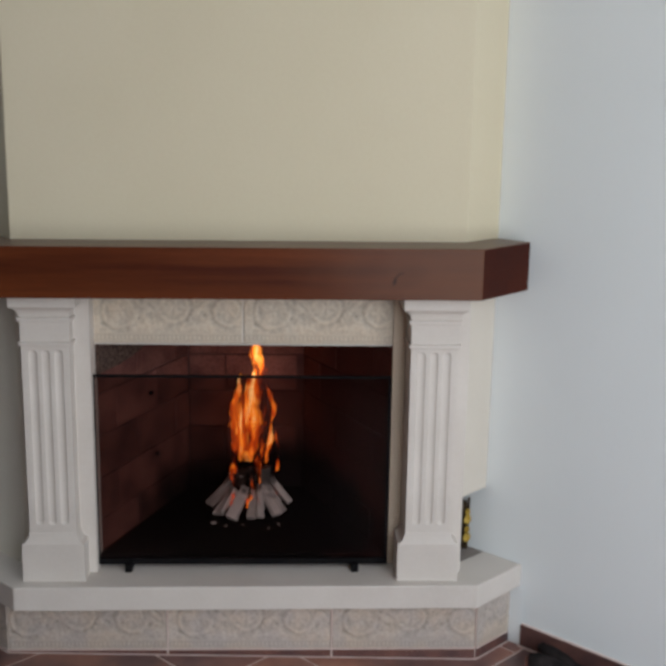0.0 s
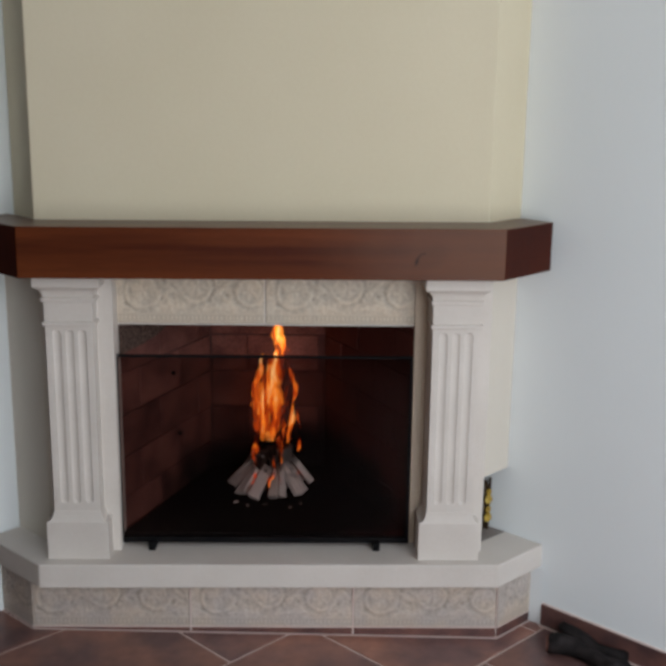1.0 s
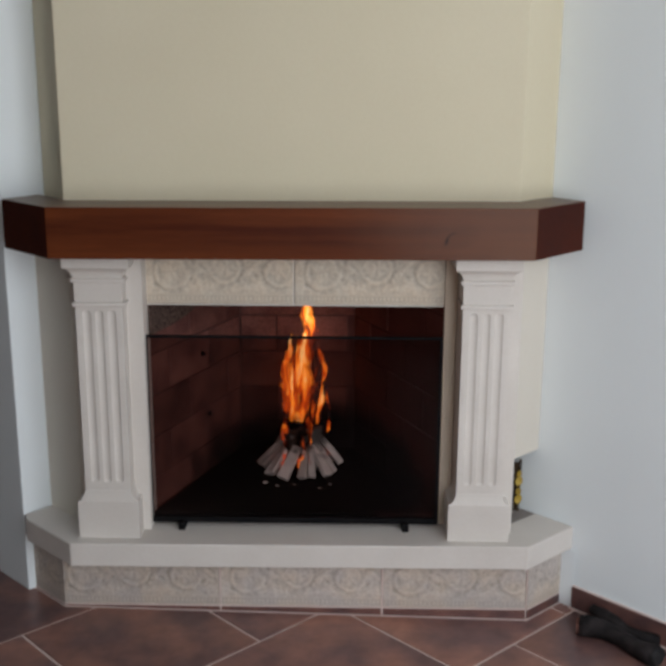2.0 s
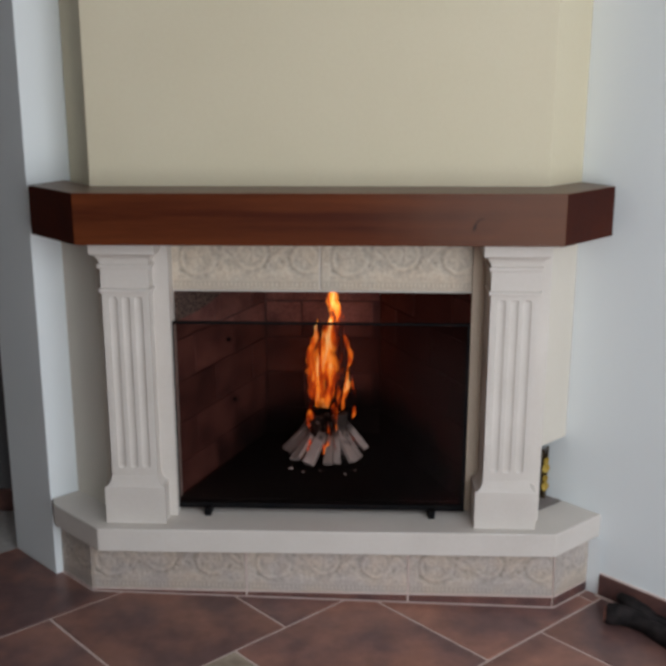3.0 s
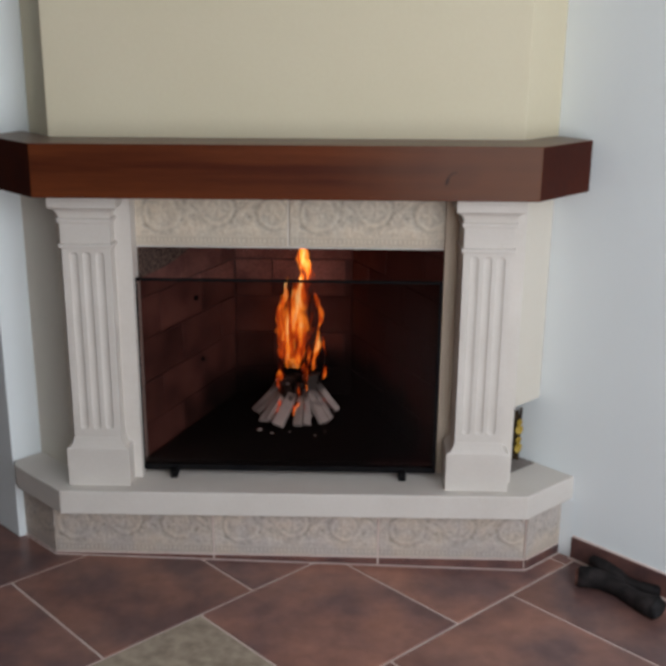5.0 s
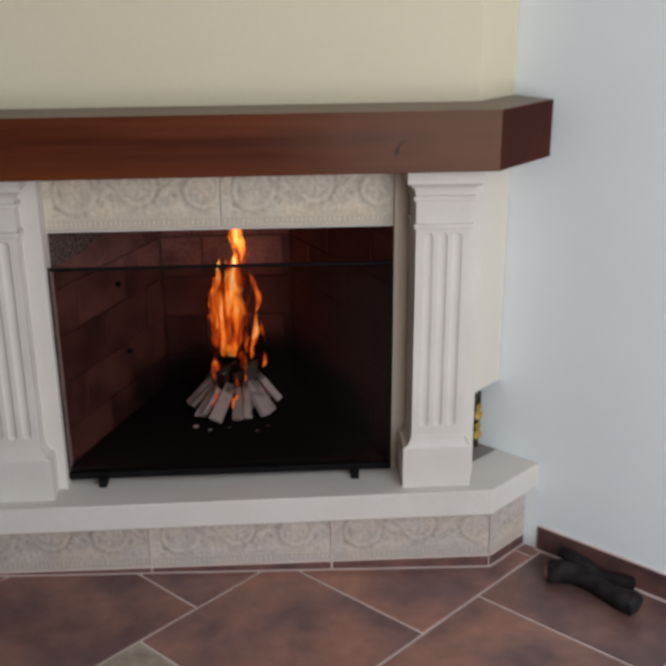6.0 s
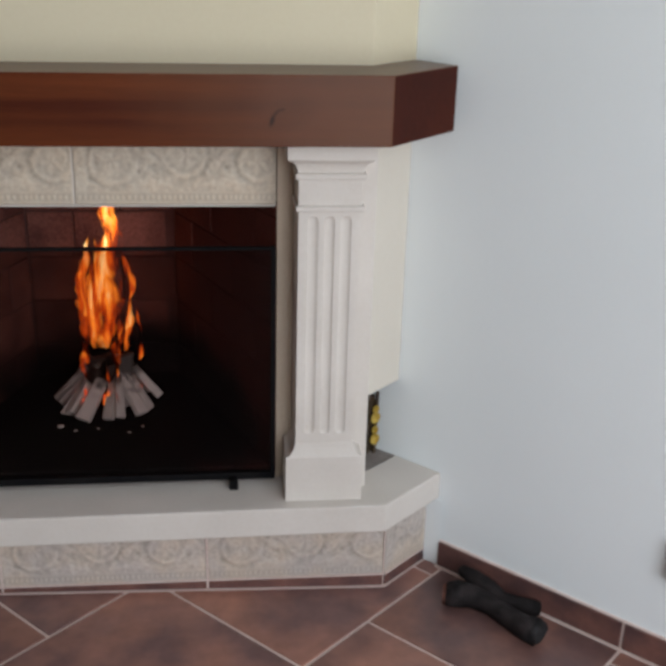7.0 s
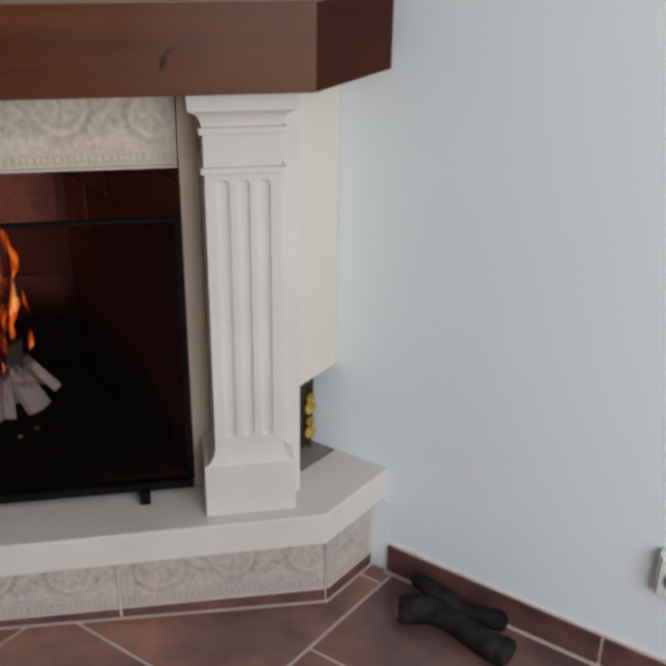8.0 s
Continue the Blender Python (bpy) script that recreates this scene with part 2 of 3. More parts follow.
def glass_mat(name, tint, gloss):
    m = bpy.data.materials.new(name)
    m.use_nodes = True
    n, l = m.node_tree.nodes, m.node_tree.links
    n.remove(n["Principled BSDF"])
    t = n.new("ShaderNodeBsdfTransparent")
    t.inputs["Color"].default_value = (*tint, 1)
    g = n.new("ShaderNodeBsdfGlossy")
    g.inputs["Roughness"].default_value = 0.08
    mx = n.new("ShaderNodeMixShader")
    mx.inputs[0].default_value = gloss
    l.new(t.outputs[0], mx.inputs[1])
    l.new(g.outputs[0], mx.inputs[2])
    l.new(mx.outputs[0], n["Material Output"].inputs["Surface"])
    return m


SMOKED = glass_mat("smoked_screen_glass", (0.64, 0.58, 0.565), 0.008)
PANE = glass_mat("window_glass", (0.95, 0.97, 0.97), 0.04)


def flame_mat():
    m = bpy.data.materials.new("flame")
    m.use_nodes = True
    n, l = m.node_tree.nodes, m.node_tree.links
    n.remove(n["Principled BSDF"])
    tc = n.new("ShaderNodeTexCoord")
    mp = n.new("ShaderNodeMapping")
    mp.inputs["Scale"].default_value = (34, 24, 7.0)
    l.new(tc.outputs["Object"], mp.inputs["Vector"])
    no = n.new("ShaderNodeTexNoise")
    no.inputs["Scale"].default_value = 1.0
    no.inputs["Detail"].default_value = 3
    no.inputs["Distortion"].default_value = 1.1
    l.new(mp.outputs["Vector"], no.inputs["Vector"])
    cr = n.new("ShaderNodeValToRGB")
    e = cr.color_ramp.elements
    e[0].position, e[0].color = 0.42, (0.30, 0.015, 0.002, 1)
    e[1].position, e[1].color = 0.72, (1.0, 0.68, 0.28, 1)
    for at_, col in ((0.53, (0.72, 0.09, 0.008, 1)), (0.62, (0.98, 0.29, 0.028, 1))):
        e.new(at_).color = col
    heat = n.new("ShaderNodeAttribute")
    heat.attribute_name = "heat"
    warm = n.new("ShaderNodeMath")
    l.new(no.outputs["Fac"], warm.inputs[0])
    l.new(heat.outputs["Fac"], warm.inputs[1])
    l.new(warm.outputs[0], cr.inputs["Fac"])
    em = n.new("ShaderNodeEmission")
    em.inputs["Strength"].default_value = 2.2
    l.new(cr.outputs["Color"], em.inputs["Color"])
    tr = n.new("ShaderNodeBsdfTransparent")
    mr = n.new("ShaderNodeMapRange")
    mr.inputs["From Min"].default_value, mr.inputs["From Max"].default_value = 0.43, 0.62
    mr.inputs["To Min"].default_value, mr.inputs["To Max"].default_value = 0.0, 0.9
    l.new(warm.outputs[0], mr.inputs["Value"])
    at = n.new("ShaderNodeAttribute")
    at.attribute_name = "body"
    mu = n.new("ShaderNodeMath")
    mu.operation = "MULTIPLY"
    l.new(mr.outputs["Result"], mu.inputs[0])
    l.new(at.outputs["Fac"], mu.inputs[1])
    mx = n.new("ShaderNodeMixShader")
    l.new(mu.outputs[0], mx.inputs[0])
    l.new(tr.outputs[0], mx.inputs[1])
    l.new(em.outputs[0], mx.inputs[2])
    l.new(mx.outputs[0], n["Material Output"].inputs["Surface"])
    return m


FLAME = flame_mat()
EMBER = bpy.data.materials.new("glowing_ember")
EMBER.use_nodes = True
EMBER.node_tree.nodes["Principled BSDF"].inputs["Base Color"].default_value = (0.05, 0.02, 0.015, 1)
EMBER.node_tree.nodes["Principled BSDF"].inputs["Emission Color"].default_value = (1.0, 0.12, 0.03, 1)
EMBER.node_tree.nodes["Principled BSDF"].inputs["Emission Strength"].default_value = 1.2


# ---- mesh helpers ----
def part(name, bm, material, parent=None, label="", smooth=False):
    me = bpy.data.meshes.new(name)
    bmesh.ops.recalc_face_normals(bm, faces=bm.faces)
    bm.to_mesh(me)
    bm.free()
    me.materials.append(material)
    if smooth:
        me.polygons.foreach_set("use_smooth", [True] * len(me.polygons))
    ob = new(name, me)
    ob.parent = parent
    if label:
        ob["label"] = label
    return ob


def empty(name, label, category, group="", kind=""):
    return tagged(new(name), label, category, group, kind)


def prism(pts, z0, z1, bm=None, bevel=0.0, seg=2):
    bm = bm or bmesh.new()
    lo = [bm.verts.new((x, y, z0)) for x, y in pts]
    hi = [bm.verts.new((x, y, z1)) for x, y in pts]
    k = len(pts)
    fs = [bm.faces.new(lo[::-1]), bm.faces.new(hi)]
    fs += [bm.faces.new((lo[i], lo[(i + 1) % k], hi[(i + 1) % k], hi[i])) for i in range(k)]
    if bevel:
        ed = list({e for f in fs for e in f.edges})
        bmesh.ops.bevel(bm, geom=ed, offset=bevel, segments=seg, affect="EDGES", profile=0.6)
    return bm


def box(x0, x1, y0, y1, z0, z1, bm=None, bevel=0.0, seg=2):
    return prism([(x0, y0), (x1, y0), (x1, y1), (x0, y1)], z0, z1, bm, bevel, seg)


def ab(a, b):
    """Floor grid: a = x - y, b = x + y."""
    return ((a + b) / 2, (b - a) / 2)


def quad_uv(u0, u1, v0, v1):
    return [tuple(uv(u, v)[:2]) for u, v in ((u0, v0), (u1, v0), (u1, v1), (u0, v1))]


H = 2.62
VR, UL = 0.888 / R2, -0.938 / R2

# ---- setting ----
bm = prism(quad_uv(-0.905, 3.1, -4.6, 1.2), -0.12, -0.003)
floor = tagged(part("floor", bm, GROUT), "dark brown ceramic tiles laid diagonally with pale grout", "floor", kind="structure")
tagged(part("floor_hall", prism(quad_uv(-4.0, -0.905, -4.6, 1.2), -0.12, -0.002), PALEFLOOR), "pale floor of the hall beyond the opening", "floor", kind="structure")
tagged(part("ceiling", prism(quad_uv(-4.0, 3.0, -4.6, 1.2), H, H + 0.12), WHITE), "plain white plastered ceiling", "ceiling", kind="structure")
tagged(part("wall_right", prism(quad_uv(UL, 2.9, VR, VR + 0.2), 0, H), WHITE), "smooth white painted wall beside the fireplace", "wall", kind="structure")
PIER = (-0.773, 0.165)
FAR = (-0.945, 0.325)
bm = prism([PIER, (PIER[0] + 0.76, PIER[1] + 0.76), (-0.2, 1.12), FAR], 0, H, bevel=0.004)
tagged(part("wall_left", bm, WHITE), "white painted wall end with a shaded jamb", "wall", kind="structure")
tagged(part("wall_left_far", prism(quad_uv(UL - 0.22, UL, -4.5, -2.0), 0, H), REAR), "beige painted wall beyond the opening", "wall", kind="structure")
tagged(part("wall_left_lintel", prism(quad_uv(UL - 0.22, UL, -2.0, -0.62), 2.15, H), WHITE), "white lintel over the opening", "wall", kind="structure")
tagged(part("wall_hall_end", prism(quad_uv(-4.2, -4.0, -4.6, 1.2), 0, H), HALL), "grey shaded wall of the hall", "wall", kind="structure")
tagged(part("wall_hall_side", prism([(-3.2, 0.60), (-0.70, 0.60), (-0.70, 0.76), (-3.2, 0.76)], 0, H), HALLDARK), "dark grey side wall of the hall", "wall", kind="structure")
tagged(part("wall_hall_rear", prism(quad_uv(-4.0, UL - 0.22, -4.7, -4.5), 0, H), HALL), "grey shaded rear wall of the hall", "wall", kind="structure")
tagged(part("baseboard_hall", prism([(-3.2, 0.586), (-0.715, 0.586), (-0.715, 0.599), (-3.2, 0.599)], 0, 0.075), SKIRT), "dark skirting of the hall", "baseboard", kind="structure")


def wall_with_window(name, p0, p1, n, s0, s1, z0, z1, label):
    """Upright wall from p0 to p1, thickness along n, with one opening between s0 and s1."""
    bm = bmesh.new()
    p0, p1, n = Vector(p0[:2]), Vector(p1[:2]), Vector(n[:2])
    d = (p1 - p0).normalized()
    size = (p1 - p0).length

    def piece(a, b, za, zb):
        q = [p0 + d * a, p0 + d * b, p0 + d * b + n * 0.22, p0 + d * a + n * 0.22]
        prism([tuple(v) for v in q], za, zb, bm)

    piece(0, s0, 0, H)
    piece(s1, size, 0, H)
    piece(s0, s1, z1, H)
    if z0 > 0:
        piece(s0, s1, 0, z0)
    tagged(part(name, bm, WHITE), label, "wall", kind="structure")
    win = empty(name.replace("wall", "window"), "dark wooden window frame with clear panes", "window", kind="structure")
    at = lambda s, k: p0 + d * s + n * k

    def bar(nm, a, b, za, zb, k0, k1, m):
        q = [at(a, k0), at(b, k0), at(b, k1), at(a, k1)]
        return part(nm, prism([tuple(v) for v in q], za, zb), m, win)

    mid = (s0 + s1) / 2
    for a, b in ((s0, s0 + 0.06), (mid - 0.04, mid + 0.04), (s1 - 0.06, s1)):
        bar("stile", a, b, z0, z1, 0.15, 0.20, FRAME)
    for za in (z0, z1 - 0.07):
        bar("rail", s0 + 0.06, mid - 0.04, za, za + 0.07, 0.15, 0.20, FRAME)
        bar("rail", mid + 0.04, s1 - 0.06, za, za + 0.07, 0.15, 0.20, FRAME)
    for a, b in ((s0 + 0.06, mid - 0.04), (mid + 0.04, s1 - 0.06)):
        bar("pane", a, b, z0 + 0.07, z1 - 0.07, 0.172, 0.178, PANE).visible_shadow = False


wall_with_window("wall_window", uv(2.7, VR), uv(2.7, -4.5), uv(1, 0), VR - 0.08, VR + 1.98, 0.25, 2.2, "white wall with a large window")
tagged(part("wall_rear", prism(quad_uv(UL, 2.7, -4.5, -4.3), 0, H), REAR), "plain beige rear wall", "wall", kind="structure")

# ---- chimney breast and firebox ----
BY = 0.092
CL, CR = (-0.586, BY), (0.577, BY)
WL, WR_ = (-0.683, 0.253), (0.681, 0.2065)
bm = prism([CL, CR, WR_, (0.005, 0.882), (-0.035, 0.90), WL], 1.03, H, bevel=0.003)
breast = tagged(part("chimney_breast", bm, CREAM), "cream painted chimney breast across the room corner", "chimney breast", kind="structure")
bm = prism([(-0.592, 0.116), (-0.415, 0.116), (-0.415, 0.16), (-0.30, 0.59), (-0.711, 0.2275)], 0.20, 1.031)
prism([(0.412, 0.132), (0.590, 0.116), (0.680, 0.206), (0.30, 0.585), (0.412, 0.17)], 0.433, 1.031, bm)
prism([(-0.41, 0.157), (0.41, 0.157), (0.2, 0.66), (-0.2, 0.66)], 0.863, 1.032, bm)
tagged(part("chimney_breast_lower", bm, PALE), "pale plastered fireplace body below the mantel", "chimney breast", kind="structure")

# ---- hearth ----
plinth = empty("hearth_plinth", "low fireplace plinth faced with beige relief tiles", "plinth")
PLX0, PLX1 = -0.640, 0.637


def front_y(x):
    """Face of the plinth, which stands a little askew to the slab above it."""
    return 0.031 + (0.637 - x) * 0.0376


part("core", prism([(PLX0 + 0.004, front_y(PLX0) + 0.008), (PLX1 - 0.004, front_y(PLX1) + 0.008), (0.744, 0.136), (0.60, 0.30), (-0.60, 0.30), (-0.750, 0.190)], 0, 0.174), GROUT, plinth)
PL = [(PLX0, -0.2085), (-0.2035, 0.2395), (0.2445, PLX1 - 0.003)]
part("plaster_stub", prism([(0.7475, 0.128), (0.778, 0.100), (0.765, 0.121), (0.72, 0.165)], 0.0, 0.174, bevel=0.003), WHITE, plinth, "white plastered end beside the wall")

bm = prism([(-0.590, -0.024), (0.6255, -0.016), (0.772, 0.115), (0.682, 0.205), (0.598, 0.122), (0.598, 0.150), (0.400, 0.150), (0.400, 0.172), (-0.400, 0.172), (-0.400, 0.150), (-0.60, 0.150), (-0.70, 0.236), (-0.767, 0.160), (-0.754, 0.127)], 0.174, 0.240, bevel=0.004)
slab = tagged(part("hearth_slab", bm, STONE), "thick pale stone hearth slab with angled ends", "hearth slab")
tagged(part("niche_floor", prism([(0.596, 0.124), (0.681, 0.208), (0.40, 0.488), (0.32, 0.48), (0.404, 0.153)], 0.19, 0.2375), SLATE), "grey unglazed floor of the side niche", "niche floor", kind="structure")

# ---- firebox ----
FL, FR = [(-0.396, 0.130), (-0.200, 0.645)], [(0.394, 0.130), (0.166, 0.645)]
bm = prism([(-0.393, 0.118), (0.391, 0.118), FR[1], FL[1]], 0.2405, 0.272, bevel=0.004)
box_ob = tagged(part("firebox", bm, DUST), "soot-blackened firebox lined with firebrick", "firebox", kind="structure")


def liner(p, q, out):
    d = Vector((q[0] - p[0], q[1] - p[1])).normalized()
    n = Vector((d.y, -d.x)) * out
    e0, e1 = d * (0.05 if p[1] > 0.5 else 0.0), d * (0.05 if q[1] > 0.5 else 0.0)
    pts = [Vector(p) - e0, Vector(q) + e1, Vector(q) + e1 + n * 0.05, Vector(p) - e0 + n * 0.05]
    return prism([tuple(v + n * 0.006) for v in pts], 0.2, 0.862)


for nm, p, q, o in (("left_lining", FL[0], FL[1], -1), ("back_lining", FL[1], FR[1], -1), ("right_lining", FR[1], FR[0], -1)):
    part(nm, liner(p, q, o), MORTAR, box_ob)

for x, y, z in ((-0.2905, 0.4106, 0.648), (-0.2795, 0.4400, 0.452)):
    bm = bmesh.new()
    bmesh.ops.create_cone(bm, cap_ends=True, segments=12, radius1=0.008, radius2=0.006, depth=0.02, matrix=Matrix.Translation((x, y, z)) @ Vector((0.945, -0.328, 0)).to_track_quat("Z", "Y").to_matrix().to_4x4())
    part("peg", bm, IRON, bpy.data.objects["left_lining"], "short black iron peg")

bm = bmesh.new()
edge = [(0.004, 0.772), (0.12, 0.776), (0.19, 0.785), (0.25, 0.798), (0.31, 0.812), (0.36, 0.834), (0.40, 0.857), (0.004, 0.857)]
front = [bm.verts.new((a, -0.0085, z)) for a, z in edge]
back = [bm.verts.new((a, 0.006, z)) for a, z in edge]
bm.faces.new(front)
for k in range(len(edge)):
    bm.faces.new((front[k], back[k], back[(k + 1) % len(edge)], front[(k + 1) % len(edge)]))
patch = part("mortar_patch", bm, SPECKLE, bpy.data.objects["left_lining"], "rough speckled mortar smear")
patch.matrix_basis = Matrix.Translation((FL[0][0], FL[0][1], 0)) @ Matrix.Rotation(math.atan2(FL[1][1] - FL[0][1], FL[1][0] - FL[0][0]), 4, "Z")

# ---- frieze ----
part("floor_joint", prism([(-0.644, front_y(PLX0) - 0.0045), (0.639, front_y(PLX1) - 0.0045), (0.753, 0.128), (0.73, 0.15), (0.62, 0.06), (-0.62, 0.10), (-0.735, 0.20), (-0.765, 0.182)], -0.002, 0.0012), GROUT, plinth)
frieze = empty("frieze", "two beige relief tiles under the mantel", "frieze")
part("backing_board", box(-0.394, 0.393, 0.129, 0.158, 0.858, 1.016), STONE, frieze)
part("lower_trim", box(-0.397, 0.395, 0.124, 0.158, 0.8565, 0.8605, bevel=0.0012), STONE, frieze, "thin white tile edge")


# ---- pilasters ----
def ring(bm, cx, half, yf, z0, z1, bevel=0.003):
    return box(cx - half, cx + half, yf, 0.118, z0, z1, bm, bevel)


def stepped(cx, rows, bm):
    """Rectangular moulding: rows of (z, half width, front y), swept as one skin."""
    loops = []
    for z, hw, yf in rows:
        loops.append([bm.verts.new(p) for p in ((cx - hw, 0.118, z), (cx - hw, yf, z), (cx + hw, yf, z), (cx + hw, 0.118, z))])
    for a, b in zip(loops, loops[1:]):
        for i in range(4):
            j = (i + 1) % 4
            bm.faces.new((a[i], a[j], b[j], b[i]))
    bm.faces.new(loops[0][::-1])
    bm.faces.new(loops[-1])
    return bm


def fluted_shaft(cx, z0, z1):
    """Shaft whose front has three round-ended concave flutes."""
    half, yf = 0.0605, 0.0235
    nx, nz = 48, 60
    xs = [cx - half + 2 * half * i / nx for i in range(nx + 1)]
    fz0, fz1, w, dep = 0.395, 0.862, 0.0100, 0.0044
    zs = sorted({z0, z1, *[z0 + (z1 - z0) * k / nz for k in range(nz + 1)], *[fz0 + 0.002 * k for k in range(8)], *[fz1 - 0.002 * k for k in range(8)]})
    verts, faces = [], []

    def depth(x, z):
        for c in (-0.0325, 0.0, 0.0325):
            dx = x - cx - c
            dz = max(0.0, fz0 + w - z, z - fz1 + w)
            r2 = (dx * dx + dz * dz) / (w * w)
            if r2 < 1:
                return dep * math.sqrt(1 - r2)
        return 0.0

    for z in zs:
        for x in xs:
            verts.append((x, yf + depth(x, z), z))
    k = nx + 1
    for j in range(len(zs) - 1):
        for i in range(nx):
            faces.append((j * k + i, j * k + i + 1, (j + 1) * k + i + 1, (j + 1) * k + i))
    b0 = len(verts)
    for z in zs:
        verts += [(cx - half, 0.118, z), (cx + half, 0.118, z)]
    for j in range(len(zs) - 1):
        faces.append((b0 + 2 * j, j * k, (j + 1) * k, b0 + 2 * j + 2))
        faces.append((j * k + nx, b0 + 2 * j + 1, b0 + 2 * j + 3, (j + 1) * k + nx))
    bm = bmesh.new()
    vs = [bm.verts.new(v) for v in verts]
    for f in faces:
        bm.faces.new([vs[i] for i in f])
    return bm


def pilaster(cx):
    z0 = 0.2395
    p = empty("pilaster", "pale cast stone pilaster with three flutes", "pilaster", "fireplace pilasters")
    if cx > 0:
        part("back_panel", box(cx - 0.062, cx + 0.097, 0.069, 0.149, z0, 1.016, bevel=0.002), STONE, p)
        part("inner_strip", box(cx - 0.096, cx - 0.063, 0.124, 0.158, z0, 1.016, bevel=0.001), BUFF, p, "recessed plaster strip")
    else:
        part("back_panel", box(cx - 0.076, cx + 0.102, 0.069, 0.149, z0, 1.016, bevel=0.002), STONE, p)
    bm = stepped(cx, [(z0, 0.081, 0.0145), (0.342, 0.081, 0.0145), (0.3445, 0.0795, 0.0152), (0.346, 0.0745, 0.0160), (0.3495, 0.0705, 0.0174), (0.355, 0.0668, 0.0194), (0.362, 0.0636, 0.0212), (0.373, 0.0615, 0.0228)], bmesh.new())
    part("base", bm, STONE, p)
    part("shaft", fluted_shaft(cx, 0.367, 0.876), STONE, p)
    part("neck_ring", ring(bmesh.new(), cx, 0.067, 0.015, 0.873, 0.884), STONE, p)
    part("capital_block", ring(bmesh.new(), cx, 0.0615, 0.0215, 0.883, 0.937, 0.001), STONE, p)
    part("neck_ring", ring(bmesh.new(), cx, 0.068, 0.014, 0.9355, 0.947), STONE, p)
    bm = stepped(cx, [(0.946, 0.0625, 0.021), (0.954, 0.0635, 0.020), (0.962, 0.067, 0.017), (0.969, 0.073, 0.0115), (0.973, 0.081, 0.0045), (0.976, 0.0835, 0.0025), (1.016, 0.0835, 0.0025)], bmesh.new())
    part("capital", bm, STONE, p)
    return p


pilaster(0.493)
pilaster(-0.492)

# ---- mantel ----
bm = prism([(-0.589, -0.061), (0.593, -0.061), (0.745, 0.108), (0.680, 0.2055), (0.574, 0.0945), (-0.580, 0.0945), (-0.695, 0.238), (-0.752, 0.112)], 1.0120, 1.1385, bevel=0.003, seg=3)
for v in bm.verts:  # the beam sags a little towards one end
    v.co.z += 0.0040 * (v.co.x - 0.593) / 1.18
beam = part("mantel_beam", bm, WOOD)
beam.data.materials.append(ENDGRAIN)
beam.data.materials.append(SHEEN_TOP)
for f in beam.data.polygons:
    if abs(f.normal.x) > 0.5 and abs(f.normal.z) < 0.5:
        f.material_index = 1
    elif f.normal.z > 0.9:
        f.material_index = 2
tagged(beam, "thick red-brown stained wooden mantel beam with angled ends", "mantel")

# ---- fire screen ----
screen = empty("fire_screen", "smoked glass fire screen in a thin black iron frame", "fire screen")
SY = 0.098
part("top_rail", box(-0.389, 0.385, SY - 0.006, SY + 0.006, 0.7745, 0.781, bevel=0.002), IRON, screen)
bottom = part("bottom_rail", box(-0.397, 0.393, SY - 0.007, SY + 0.007, 0.252, 0.268, bevel=0.002), IRON, screen)
part("side_rail", box(-0.397, -0.388, SY - 0.006, SY + 0.006, 0.267, 0.782, bevel=0.002), IRON, screen)
part("side_rail", box(0.384, 0.393, SY - 0.006, SY + 0.006, 0.267, 0.782, bevel=0.002), IRON, screen)
part("glass", box(-0.389, 0.385, SY - 0.002, SY + 0.002, 0.266, 0.776), SMOKED, screen, "smoked heat-proof glass").visible_shadow = False
for x in (-0.307, 0.303):
    part("foot", box(x - 0.0095, x + 0.0095, 0.066, 0.128, 0.2396, 0.262, bevel=0.003), IRON, bottom)

# ---- log pile and fire ----
pile = empty("log_pile", "small cone of pale split firewood sticks", "firewood")
rnd = random.Random(5)
PC = Vector((-0.001, 0.463))
for i in range(25):
    inner = i >= 17
    ang = 2 * math.pi * (i + (0.5 if inner else 0)) / (8 if inner else 17) + rnd.uniform(-0.16, 0.16)
    r0, r1 = (rnd.uniform(0.070, 0.085), rnd.uniform(0.030, 0.045)) if inner else (rnd.uniform(0.108, 0.132), rnd.uniform(0.048, 0.066))
    z0, z1 = 0.279, rnd.uniform(0.360, 0.395) if inner else rnd.uniform(0.340, 0.372)
    w, t = rnd.uniform(0.009, 0.0175), rnd.uniform(0.006, 0.010)
    skew = rnd.uniform(-0.22, 0.30)
    a = Vector((PC.x + r0 * math.cos(ang), PC.y + r0 * math.sin(ang), z0))
    b = Vector((PC.x + r1 * math.cos(ang + skew), PC.y + r1 * math.sin(ang + skew), z1))
    d = b - a
    bm = box(-w, w, -t, t, 0, d.length, bevel=0.0015, seg=1)
    taper, cant = rnd.uniform(0.1, 0.45), rnd.uniform(-0.6, 0.6)
    for v in bm.verts:
        k = v.co.z / d.length
        v.co.x *= 1.0 - taper * k
        v.co.z += cant * v.co.x * (0.8 - k)
    m = Matrix.Translation(a) @ d.to_track_quat("Z", "Y").to_matrix().to_4x4() @ Matrix.Rotation(rnd.uniform(-0.6, 0.6), 4, "Z")
    bm.transform(m)
    lift = 0.2725 - min(v.co.z for v in bm.verts)
    bmesh.ops.translate(bm, verts=bm.verts, vec=(0, 0, lift))
    part("stick", bm, BURNT if inner else ASH, pile)
bm = box(0.027, 0.059, 0.429, 0.459, 0.2725, 0.408, bevel=0.005, seg=2)
